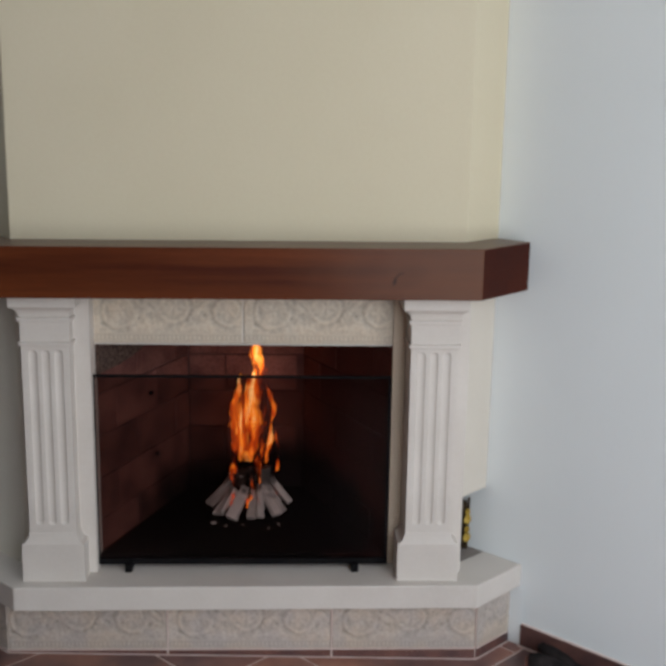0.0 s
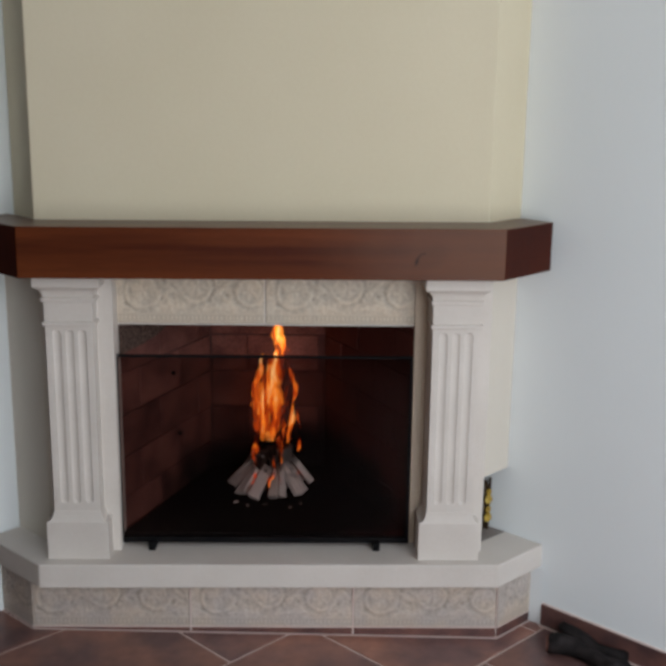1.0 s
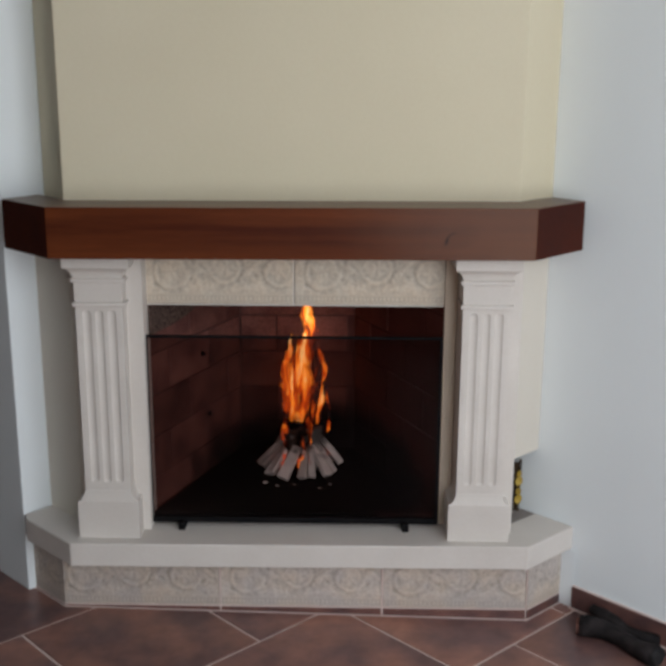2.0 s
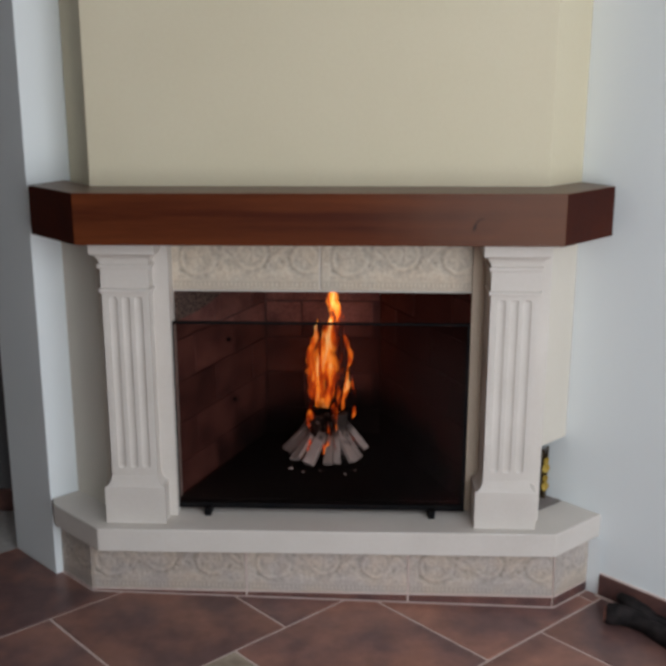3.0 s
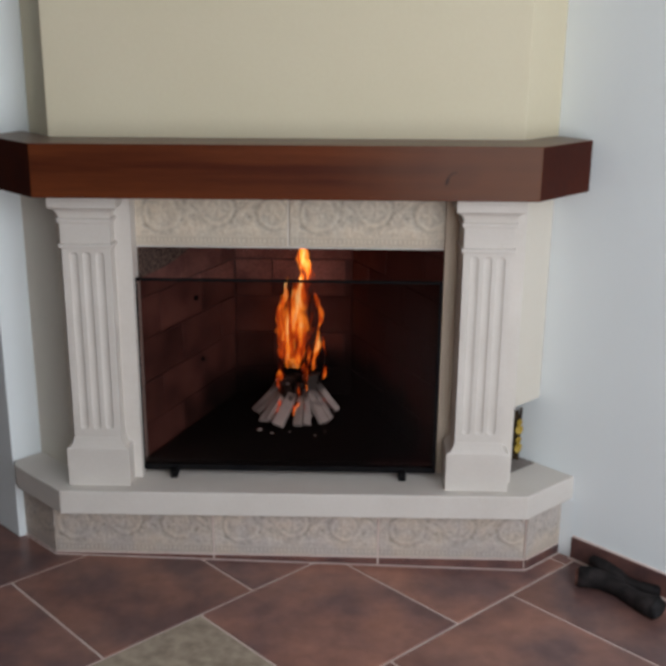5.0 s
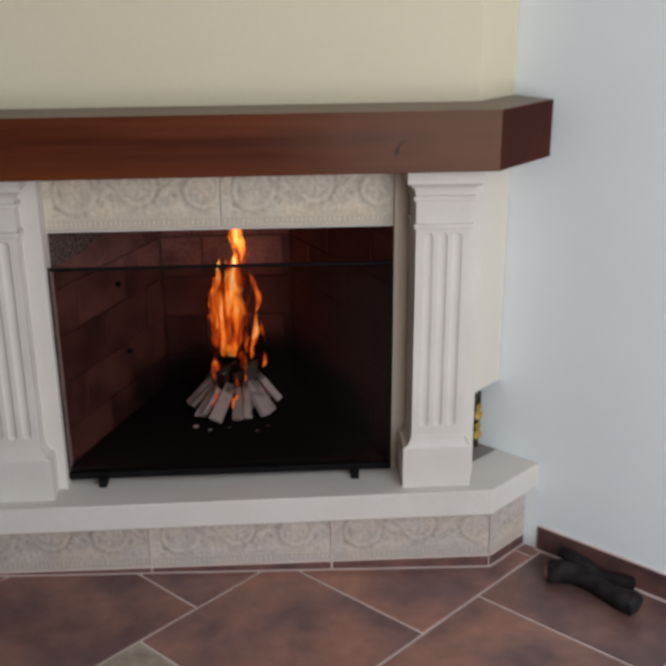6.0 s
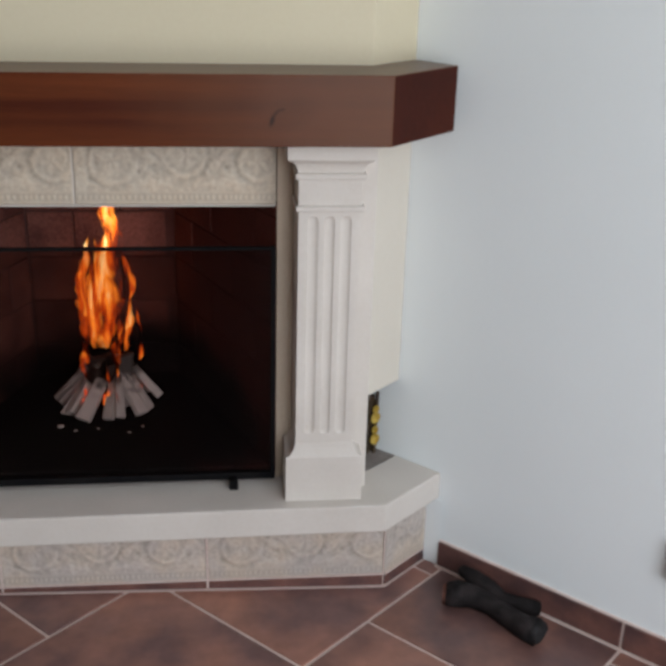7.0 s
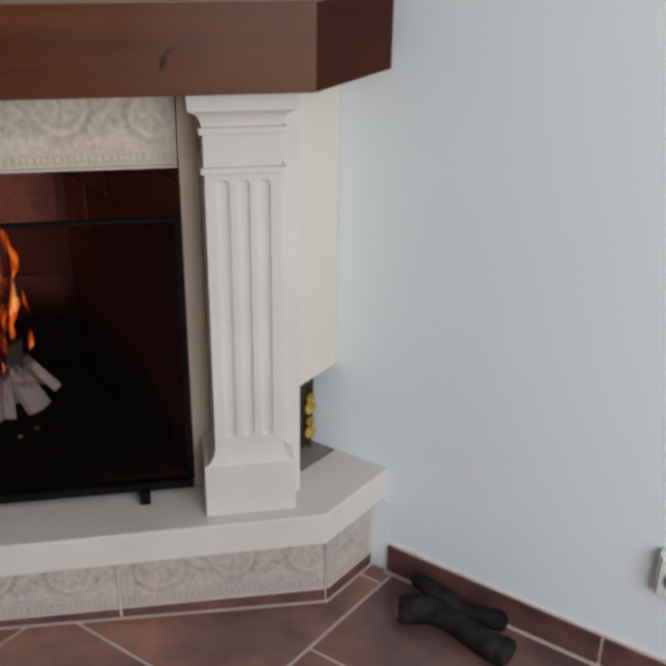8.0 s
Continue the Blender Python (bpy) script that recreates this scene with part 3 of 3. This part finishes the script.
for v in bm.verts:
    v.co.x += 0.12 * (v.co.z - 0.34)
    v.co.z += 0.25 * (v.co.x - 0.049) if v.co.z > 0.35 else 0.0
part("stick", bm, ASH, pile, "thicker upright split log")
for x, y, s_ in ((-0.098, 0.329, 0.006), (-0.061, 0.305, 0.004), (0.064, 0.291, 0.0035), (0.093, 0.321, 0.0035), (-0.011, 0.315, 0.003)):
    bm = box(x - 1.5 * s_, x + s_, y - 0.7 * s_, y + 0.7 * s_, 0.272, 0.272 + 0.8 * s_, bevel=0.0012, seg=1)
    bm.transform(Matrix.Translation((x, y, 0)) @ Matrix.Rotation(rnd.uniform(-0.7, 0.7), 4, "Z") @ Matrix.Translation((-x, -y, 0)))
    part("wood_chip", bm, ASH, pile)
for i in range(7):
    ang = rnd.uniform(3.3, 6.1)
    r, z = rnd.uniform(0.05, 0.09), rnd.uniform(0.29, 0.34)
    x, y = PC.x + r * math.cos(ang), PC.y + r * math.sin(ang)
    bm = box(x - 0.003, x + 0.003, y - 0.003, y + 0.003, z - 0.008, z + 0.008, bevel=0.0012, seg=1)
    part("ember", bm, EMBER, pile, "glowing red ember")

fire = empty("fire", "orange flames rising from the burning sticks", "fire")


def flame(y0, seed, glow, stations, deep=0.45):
    """One wavering strand through (x, z, half width) stations, thin at both ends, fading towards its rims."""
    bm = bmesh.new()
    lay = bm.verts.layers.float.new("body")
    hot = bm.verts.layers.float.new("heat")
    na, steps, loops = 14, 6, []
    k_last = len(stations) - 1
    for j in range(k_last * steps + 1):
        i, f = min(j // steps, k_last - 1), (j - min(j // steps, k_last - 1) * steps) / steps
        p = [stations[max(0, min(k_last, i + d))] for d in (-1, 0, 1, 2)]
        x, z, w = (0.5 * (2 * b + (c - a) * f + (2 * a - 5 * b + 4 * c - d) * f * f + (3 * b - a - 3 * c + d) * f ** 3) for a, b, c, d in zip(*p))
        k = j / (k_last * steps)
        x += 0.0035 * math.sin(75 * z + seed) + 0.002 * math.sin(190 * z + 2.3 * seed)
        w = max(0.0005, w * (1 + 0.20 * math.sin(62 * z + 1.7 * seed)))
        loop = []
        for n in range(na):
            a = 2 * math.pi * n / na
            v = bm.verts.new((x + 0.009 + w * math.cos(a), y0 + 0.079 + w * deep * math.sin(a) + 0.006 * math.cos(40 * z + seed), z + 0.006 * math.sin(2 * a + seed) * k))
            v[lay] = (1 - 0.97 * abs(math.cos(a)) ** 2.5) * min(1.0, 5 * k + 0.2, 4 * (1 - k) + 0.05)
            v[hot] = glow - 0.31 * k + 0.07 * max(0.0, 1 - 3 * k) - 0.11 * abs(math.cos(a))
            loop.append(v)
        loops.append(loop)
    for p, q in zip(loops, loops[1:]):
        for n in range(na):
            bm.faces.new((p[n], p[(n + 1) % na], q[(n + 1) % na], q[n]))
    return part("flame", bm, FLAME, fire, smooth=True)


flame(0.34, 0.5, 0.12, ((-0.044, 0.300, 0.004), (-0.050, 0.340, 0.007), (-0.054, 0.390, 0.010), (-0.050, 0.460, 0.012), (-0.046, 0.540, 0.015), (-0.050, 0.605, 0.011), (-0.044, 0.660, 0.001)))
flame(0.36, 1.7, 0.10, ((-0.036, 0.425, 0.006), (-0.032, 0.470, 0.014), (-0.028, 0.540, 0.019), (-0.024, 0.600, 0.016), (-0.017, 0.645, 0.009), (-0.014, 0.700, 0.001)))
flame(0.37, 2.9, 0.04, ((-0.004, 0.420, 0.005), (0.002, 0.470, 0.012), (-0.004, 0.540, 0.013), (-0.008, 0.600, 0.009), (-0.002, 0.660, 0.001)))
flame(0.35, 4.2, 0.13, ((0.016, 0.350, 0.004), (0.020, 0.410, 0.009), (0.025, 0.470, 0.014), (0.022, 0.550, 0.015), (0.044, 0.630, 0.014), (0.036, 0.690, 0.012), (0.026, 0.735, 0.011), (0.014, 0.770, 0.012), (0.008, 0.800, 0.009), (0.012, 0.832, 0.001)))
flame(0.36, 5.1, 0.10, ((0.074, 0.395, 0.003), (0.080, 0.425, 0.008), (0.077, 0.480, 0.006), (0.070, 0.530, 0.001)))
flame(0.34, 7.9, 0.06, ((0.040, 0.425, 0.005), (0.050, 0.480, 0.011), (0.052, 0.545, 0.012), (0.064, 0.600, 0.009), (0.058, 0.655, 0.001)))
flame(0.35, 3.3, 0.02, ((-0.056, 0.500, 0.003), (-0.062, 0.550, 0.008), (-0.056, 0.600, 0.010), (-0.040, 0.655, 0.008), (-0.030, 0.705, 0.001)))
flame(0.30, 6.6, -0.01, ((-0.012, 0.285, 0.002), (-0.006, 0.315, 0.004), (0.004, 0.350, 0.005), (0.006, 0.395, 0.004), (0.002, 0.430, 0.001)))
flame(0.29, 9.3, -0.03, ((0.026, 0.290, 0.002), (0.020, 0.325, 0.004), (0.024, 0.370, 0.004), (0.018, 0.405, 0.001)))
flame(0.385, 10.4, -0.09, ((-0.012, 0.420, 0.010), (-0.012, 0.490, 0.034), (-0.006, 0.570, 0.036), (0.006, 0.650, 0.030), (0.016, 0.720, 0.020), (0.012, 0.780, 0.016), (0.008, 0.838, 0.002)))

# ---- niche, skirting, loose things ----
bun = empty("flower_bunch", "dark twig bunch with a few yellow flowers standing in the niche", "flowers")
for k in range(6):
    x, y = 0.626 + 0.008 * math.cos(k * 1.3), 0.230 + 0.006 * math.sin(k * 2.1)
    lean = 0.003 * math.sin(k * 2.7)
    bm = prism([(x + 0.004 * math.cos(i), y + 0.004 * math.sin(i)) for i in range(6)], 0.2375, 0.37 + 0.012 * (k % 3))
    for v in bm.verts:
        v.co.x += lean * (v.co.z - 0.2375) / 0.13
    part("twig", bm, BROWN, bun)
for z, size in ((0.276, 1.0), (0.300, 0.7), (0.331, 1.0), (0.353, 0.7)):
    bm = bmesh.new()
    c = Vector((0.633, 0.221, z))
    for k in range(11):
        a = 2 * math.pi * k / 11
        d = Vector((math.cos(a) * 0.8, math.cos(a) * 0.4 - 0.2, math.sin(a)))
        s = Vector((-math.sin(a) * 0.8, -math.sin(a) * 0.4, math.cos(a))) * 0.0045
        d, s = d * size, s * size
        tip = c + d * 0.016
        vs = [bm.verts.new(p) for p in (c, c + d * 0.011 + s, tip, c + d * 0.011 - s)]
        top = bm.verts.new(c + d * 0.012 + Vector((0.002, -0.006, 0)))
        for i in range(4):
            bm.faces.new((vs[i], vs[(i + 1) % 4], top))
        bm.faces.new(vs[::-1])
    part("flower", bm, YELLOW, bun)


def tube(bm, pts, seed):
    """Knobbly limb through (x, y, z, radius) stations."""
    na, loops = 14, []
    for j, (x, y, z, r) in enumerate(pts):
        p = Vector((x - 0.004, y + 0.027, z))
        a = Vector(pts[max(0, j - 1)][:3])
        b = Vector(pts[min(len(pts) - 1, j + 1)][:3])
        q = (b - a).to_track_quat("Z", "Y")
        loops.append([bm.verts.new(p + q @ Vector((math.cos(t), math.sin(t), 0)) * r * (1 + 0.10 * math.sin(3 * t + seed + j) + 0.05 * math.sin(5 * t + j))) for t in [2 * math.pi * i / na for i in range(na)]])
    for p, q in zip(loops, loops[1:]):
        for i in range(na):
            bm.faces.new((p[i], p[(i + 1) % na], q[(i + 1) % na], q[i]))
    bm.faces.new(loops[0][::-1])
    bm.faces.new(loops[-1])


logs = empty("branch_log", "charred black branching log lying against the skirting", "log")
bm = bmesh.new()
tube(bm, [(0.7635, -0.0705, 0.029, 0.013), (0.766, -0.0712, 0.029, 0.021), (0.772, -0.073, 0.029, 0.0265), (0.790, -0.078, 0.030, 0.029), (0.825, -0.090, 0.027, 0.025), (0.855, -0.112, 0.025, 0.023), (0.880, -0.150, 0.025, 0.022), (0.908, -0.188, 0.026, 0.025), (0.932, -0.217, 0.029, 0.029)], 1.0)
trunk = part("trunk", bm, CHAR, logs, smooth=True)
bm = bmesh.new()
tube(bm, [(0.811, -0.008, 0.045, 0.006), (0.816, -0.013, 0.045, 0.013), (0.836, -0.036, 0.042, 0.017), (0.862, -0.070, 0.037, 0.018), (0.885, -0.098, 0.026, 0.018), (0.915, -0.110, 0.021, 0.019), (0.955, -0.126, 0.020, 0.018), (0.963, -0.129, 0.020, 0.014), (0.966, -0.130, 0.020, 0.008)], 2.6)
part("branch", bm, CHAR, logs, smooth=True)
bm = bmesh.new()
tube(bm, [(0.9315, -0.2165, 0.029, 0.0255), (0.9360, -0.2225, 0.029, 0.0225)], 0.4)
part("cut_end", bm, CUT, trunk, "greyish sawn end")
bm = bmesh.new()
tube(bm, [(0.7605, -0.0697, 0.029, 0.0205), (0.7665, -0.0713, 0.029, 0.0230)], 1.0)
part("cut_end", bm, HEART, trunk, "reddish brown split end")

sock = empty("wall_socket", "white surface-mounted wall outlet with two round ports", "socket")
CW = Vector((1, -1, 0)) / R2
NW = Vector((-1, -1, 0)) / R2


def on_wall(s, out, z):
    return Vector((1.1515, -0.2635, -0.031)) + CW * s + NW * out + Vector((0, 0, z))


def wall_box(name, s0, s1, o0, o1, z0, z1, m, parent, bevel=0.003):
    q = [on_wall(s0, o0, 0), on_wall(s1, o0, 0), on_wall(s1, o1, 0), on_wall(s0, o1, 0)]
    return part(name, prism([tuple(v[:2]) for v in q], z0 - 0.031, z1 - 0.031, bevel=bevel), m, parent)


wall_box("box", 0.0, 0.150, 0.0, 0.020, 0.238, 0.324, PLASTIC, sock, 0.004)
cover = wall_box("cover", 0.006, 0.144, 0.018, 0.025, 0.243, 0.319, PLASTIC, sock, 0.003)
for s in (0.033, 0.072):
    bm = bmesh.new()
    for r0, r1, o0, o1 in ((0.0165, 0.0165, 0.024, 0.028), (0.006, 0.005, 0.028, 0.033)):
        bmesh.ops.create_cone(bm, cap_ends=True, segments=24, radius1=r0, radius2=r1, depth=o1 - o0, matrix=Matrix.Translation(on_wall(s, (o0 + o1) / 2, 0.279)) @ NW.to_track_quat("Z", "Y").to_matrix().to_4x4())
    part("port", bm, GREYMET, cover, "round grey port")

# ---- tiles: relief pieces ----
def relief_height(x, z, w, h):
    """Scrolling foliage: roundels with spiral rims, leaves between them, a beaded lower border. Returns 0..1."""
    x += 0.004 * noise.noise((x * 30, z * 30, 7.7))
    z += 0.004 * noise.noise((x * 30, z * 30, 1.2)) * min(1.0, max(0.0, (z / h - 0.2) * 8))
    v = z / h
    best = 0.30
    if v < 0.16:
        if v < 0.04 or v > 0.135:
            return 0.62
        k = (x / 0.011) % 1.0 - 0.5
        return 0.45 + 0.30 * max(0.0, 1 - (k * k * 9 + ((v - 0.088) / 0.045) ** 2))
    best = 0.66 + 0.24 * noise.noise((x * 38, z * 38, 5.0)) + 0.17 * noise.noise((x * 85, z * 85, 2.0))
    yc, step = 0.59 * h, 0.142
    for n in range(-1, 5):
        cx = 0.072 + step * n
        up = 1 if n % 2 else -1
        R = 0.285 * h * (1.0 + 0.10 * math.sin(2.3 * n + 0.7))
        dx, dz = x - cx, z - yc - 0.04 * h * up
        r = math.hypot(dx, dz)
        a = math.atan2(dz, dx * up)
        worn = 0.62 + 0.6 * noise.noise((x * 22, z * 22, 4.0 + n))
        # roundel: broad worn groove that winds inwards, rosette in the middle
        rim = R * (1.06 - 0.14 * a / math.pi)
        best -= 0.54 * worn * math.exp(-((r - rim) / 0.0052) ** 2) * (0.7 + 0.3 * math.cos(a - 0.6))
        best += 0.16 * math.exp(-((r - rim + 0.009) / 0.004) ** 2)
        inner = R * (0.62 - 0.16 * a / math.pi)
        best -= 0.24 * worn * math.exp(-((r - inner) / 0.0040) ** 2) * (0.5 + 0.5 * math.cos(a + 1.1))
        if r < R:
            best += 0.16 * math.cos(5 * a - 75 * r + n) * (1 - r / R)
        else:
            best -= 0.18 * max(0.0, math.cos(7 * a + 90 * r + n)) * math.exp(-((r - 1.32 * R) / 0.009) ** 2)
        # slanting stem between two roundels with leaf hollows beside it
        bx, bz = x - cx - 0.5 * step, z - yc
        s = (bz - 1.05 * bx * (1 if n % 2 else -0.8)) / 1.4
        if abs(bx) < 0.034:
            fade = 1 - abs(bx) / 0.034
            best += 0.18 * math.exp(-(s / 0.005) ** 2) * fade
            best -= 0.30 * math.exp(-((abs(s) - 0.0105) / 0.0034) ** 2) * fade * (0.6 + 0.4 * math.sin(260 * bx + n))
        for px, pz in ((-0.012, 0.020), (0.010, -0.016), (0.016, 0.030), (-0.020, -0.026)):
            best -= 0.42 * math.exp(-((bx - px) ** 2 + (bz - pz) ** 2) / 0.0040 ** 2)
        lz = z - 0.24 * h
        if abs(bx) < 0.045 and 0 < lz < 0.12 * h - abs(bx) * 0.4:
            best += 0.14
    best += 0.16 * noise.noise((x * 130, z * 130, 9.0))
    if v > 0.965:
        best = max(best, 0.6)
    return max(0.0, min(1.0, best + 0.06 * noise.noise((x * 90, z * 90, 3.1))))


def relief_mesh(name, w, h, start, full, depth=0.0036, thick=0.010, glaze=RELIEF):
    """A relief tile in its own axes: x along, z up, front at -y."""
    nx, nz = max(8, int(w / 0.0022)), int(h / 0.0022)
    vs, fs, gl = [], [], []
    for j in range(nz + 1):
        for i in range(nx + 1):
            x, z = w * i / nx, h * j / nz
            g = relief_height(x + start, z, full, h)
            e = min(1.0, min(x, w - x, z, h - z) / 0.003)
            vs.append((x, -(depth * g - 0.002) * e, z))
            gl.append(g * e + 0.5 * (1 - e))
    k = nx + 1
    for j in range(nz):
        for i in range(nx):
            fs.append((j * k + i, j * k + i + 1, (j + 1) * k + i + 1, (j + 1) * k + i))
    b = len(vs)
    edge = [i for i in range(k)] + [j * k + nx for j in range(1, nz + 1)] + [nz * k + i for i in range(nx - 1, -1, -1)] + [j * k for j in range(nz - 1, 0, -1)]
    for i in edge:
        vs.append((vs[i][0], thick, vs[i][2]))
        gl.append(0.4)
    m = len(edge)
    for i in range(m):
        j = (i + 1) % m
        fs.append((edge[i], b + i, b + j, edge[j]))
    me = bpy.data.meshes.new(name)
    me.from_pydata(vs, [], fs)
    at = me.attributes.new("glaze", "FLOAT", "POINT")
    at.data.foreach_set("value", gl)
    me.polygons.foreach_set("use_smooth", [True] * len(me.polygons))
    me.materials.append(glaze)
    return me


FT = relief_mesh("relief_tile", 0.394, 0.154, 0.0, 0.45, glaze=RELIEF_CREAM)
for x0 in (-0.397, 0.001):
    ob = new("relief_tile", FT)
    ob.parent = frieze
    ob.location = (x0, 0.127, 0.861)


def strip_top(x):
    """The dark strip under the tiles tapers away towards one end."""
    return 0.0045 + 0.0245 * (x - PLX0) / (PLX1 - PLX0)


def tapered(x0, x1, y0, y1, f0, f1):
    """Bar between two sloping lines f0(x) and f1(x)."""
    bm = bmesh.new()
    v = [[bm.verts.new((x, y, f(x))) for x, y in ((x0, y0), (x1, y0), (x1, y1), (x0, y1))] for f in (f0, f1)]
    bm.faces.new(v[0][::-1])
    bm.faces.new(v[1])
    for k in range(4):
        bm.faces.new((v[0][k], v[0][(k + 1) % 4], v[1][(k + 1) % 4], v[1][k]))
    return bm


ASKEW = Matrix.Translation((PLX1, front_y(PLX1), 0)) @ Matrix.Rotation(-math.atan(0.0376), 4, "Z") @ Matrix.Translation((-PLX1, 0, 0))
for (x0, x1), st in zip(PL, (0.02, 0.0, 0.0)):
    zs = strip_top((x0 + x1) / 2)
    tilt = math.atan(0.0245 / (PLX1 - PLX0))
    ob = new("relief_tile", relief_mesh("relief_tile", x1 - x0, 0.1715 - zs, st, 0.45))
    ob.parent = plinth
    ob.matrix_basis = ASKEW @ Matrix.Translation((x0, 0.003, strip_top(x0) + 0.0032)) @ Matrix.Rotation(-tilt, 4, "Y")
    for nm, bm, m, lab in (
        ("tile_joint", box(x1 + 0.0002, x1 + (0.0048 if x1 < 0.6 else 0.0025), 0.0008, 0.02, 0.003, 0.174), GROUT, "pale upright joint"),
        ("skirting_strip", tapered(x0, x1, 0.001, 0.012, lambda x: 0.002, strip_top), SKIRT, ""),
        ("tile_joint", tapered(x0, x1, 0.0008, 0.02, strip_top, lambda x: strip_top(x) + 0.0034), GROUT, ""),
    ):
        part(nm, bm, m, plinth, lab).matrix_basis = ASKEW
for p, q, zs in (((0.640, 0.034), (0.748, 0.131), 0.0285), ((-0.757, 0.181), (-0.643, 0.080), 0.004)):
    d = Vector((q[0] - p[0], q[1] - p[1]))
    turn = Matrix.Translation((p[0], p[1], 0)) @ Matrix.Rotation(math.atan2(d.y, d.x), 4, "Z")
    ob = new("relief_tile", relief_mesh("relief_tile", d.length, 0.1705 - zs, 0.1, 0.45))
    ob.parent = plinth
    ob.matrix_basis = turn @ Matrix.Translation((0, 0, zs + 0.0032))
    for nm, y0, z0, z1, m in (("skirting_strip", -0.001, 0.002, zs, SKIRT), ("tile_joint", -0.0012, zs, zs + 0.0032, GROUT)):
        part(nm, box(0, d.length, y0, 0.010, z0, z1), m, plinth).matrix_basis = turn

# skirting along the right-hand wall
base = empty("baseboard", "dark brown tile skirting with pale joints", "baseboard", kind="structure")
bm = prism([ab(0.67, 0.8885), ab(3.81, 0.8885), ab(3.81, 0.878), ab(0.67, 0.878)], 0, 0.0672)
part("joint_bed", bm, GROUT, base)
part("floor_joint", prism([ab(0.67, 0.880), ab(3.81, 0.880), ab(3.81, 0.865), ab(0.67, 0.865)], -0.002, 0.003), GROUT, base)
a0 = 0.67
for a1 in [1.317 + 0.64 * k for k in range(4)]:
    a1 = min(a1, 3.81)
    part("skirting_tile", prism([ab(a0 + 0.005, 0.886), ab(a1 - 0.005, 0.886), ab(a1 - 0.005, 0.872), ab(a0 + 0.005, 0.872)], 0.004, 0.0655, bevel=0.0012, seg=1), SKIRT, base)
    a0 = a1


# ---- firebricks ----
def lay_bricks(p, q, lining, length=0.23, course=0.118):
    p, q = Vector(p), Vector(q)
    d = (q - p)
    size = d.length
    ang = math.atan2(d.y, d.x)
    z, row = 0.243, 0
    while z < 0.85:
        x = -length / 2 if row % 2 else 0.0
        while x < size:
            a, b = max(0.002, x + 0.002), min(size - 0.002, x + length - 0.002)
            if b - a > 0.02:
                zt = min(z + course - 0.004, 0.858)
                ob = part("brick", box(a, b, 0.003 - rnd.uniform(0, 0.0035), 0.014, z, zt, bevel=0.0025, seg=1), BRICK, lining)
                ob.matrix_basis = Matrix.Translation((p.x, p.y, 0)) @ Matrix.Rotation(ang, 4, "Z")
            x += length
        z += course
        row += 1


for nm, p, q in (("left_lining", FL[0], FL[1]), ("back_lining", FL[1], FR[1]), ("right_lining", FR[1], FR[0])):
    lay_bricks(p, q, bpy.data.objects[nm])

# ---- floor tiles ----
ROWS = [-1.255, -0.6155, 0.012, 0.650, 1.289]
ROWS += [1.289 + 0.635 * k for k in range(1, 5)]
START = [-0.46, -0.175, 0.207, 0.494, 0.80]
LEAN = [0.035, 0.035, 0.022, 0.050] + [0.035] * 5  # the rows run a touch off the diagonal
g = 0.0053
for i in range(len(ROWS) - 1):
    a0, a1 = ROWS[i], ROWS[i + 1]
    b1 = (START[i] if i < len(START) else 0.80 - 0.2 * (i - 4)) + 0.617 * 2
    while b1 > -6.2:
        b0 = b1 - 0.617
        if b0 < 0.86 and not (i == 0 and b0 > -0.3):
            e1 = min(b1, 0.893)
            c = [ab(a + k * b, b) for a, b, k in ((a0 + g, b0 + g, LEAN[i]), (a0 + g, e1 - g, LEAN[i]), (a1 - g, e1 - g, LEAN[i + 1]), (a1 - g, b0 + g, LEAN[i + 1]))]
            bm = bmesh.new()
            mx, my = sum(p[0] for p in c) / 4, sum(p[1] for p in c) / 4
            lo = [bm.verts.new((x, y, -0.006)) for x, y in c]
            md = [bm.verts.new((x, y, -0.0012)) for x, y in c]
            hi = [bm.verts.new((x + (mx - x) * 0.008, y + (my - y) * 0.008, 0.0)) for x, y in c]
            for u, w in ((lo, md), (md, hi)):
                for k in range(4):
                    bm.faces.new((u[k], u[(k + 1) % 4], w[(k + 1) % 4], w[k]))
            bm.faces.new(hi)
            part("floor_tile", bm, BEIGE if (i == 2 and -0.6 < b1 < -0.3) else TILE, floor, "beige decorated tile" if (i == 2 and -0.6 < b1 < -0.3) else "")
        b1 = b0
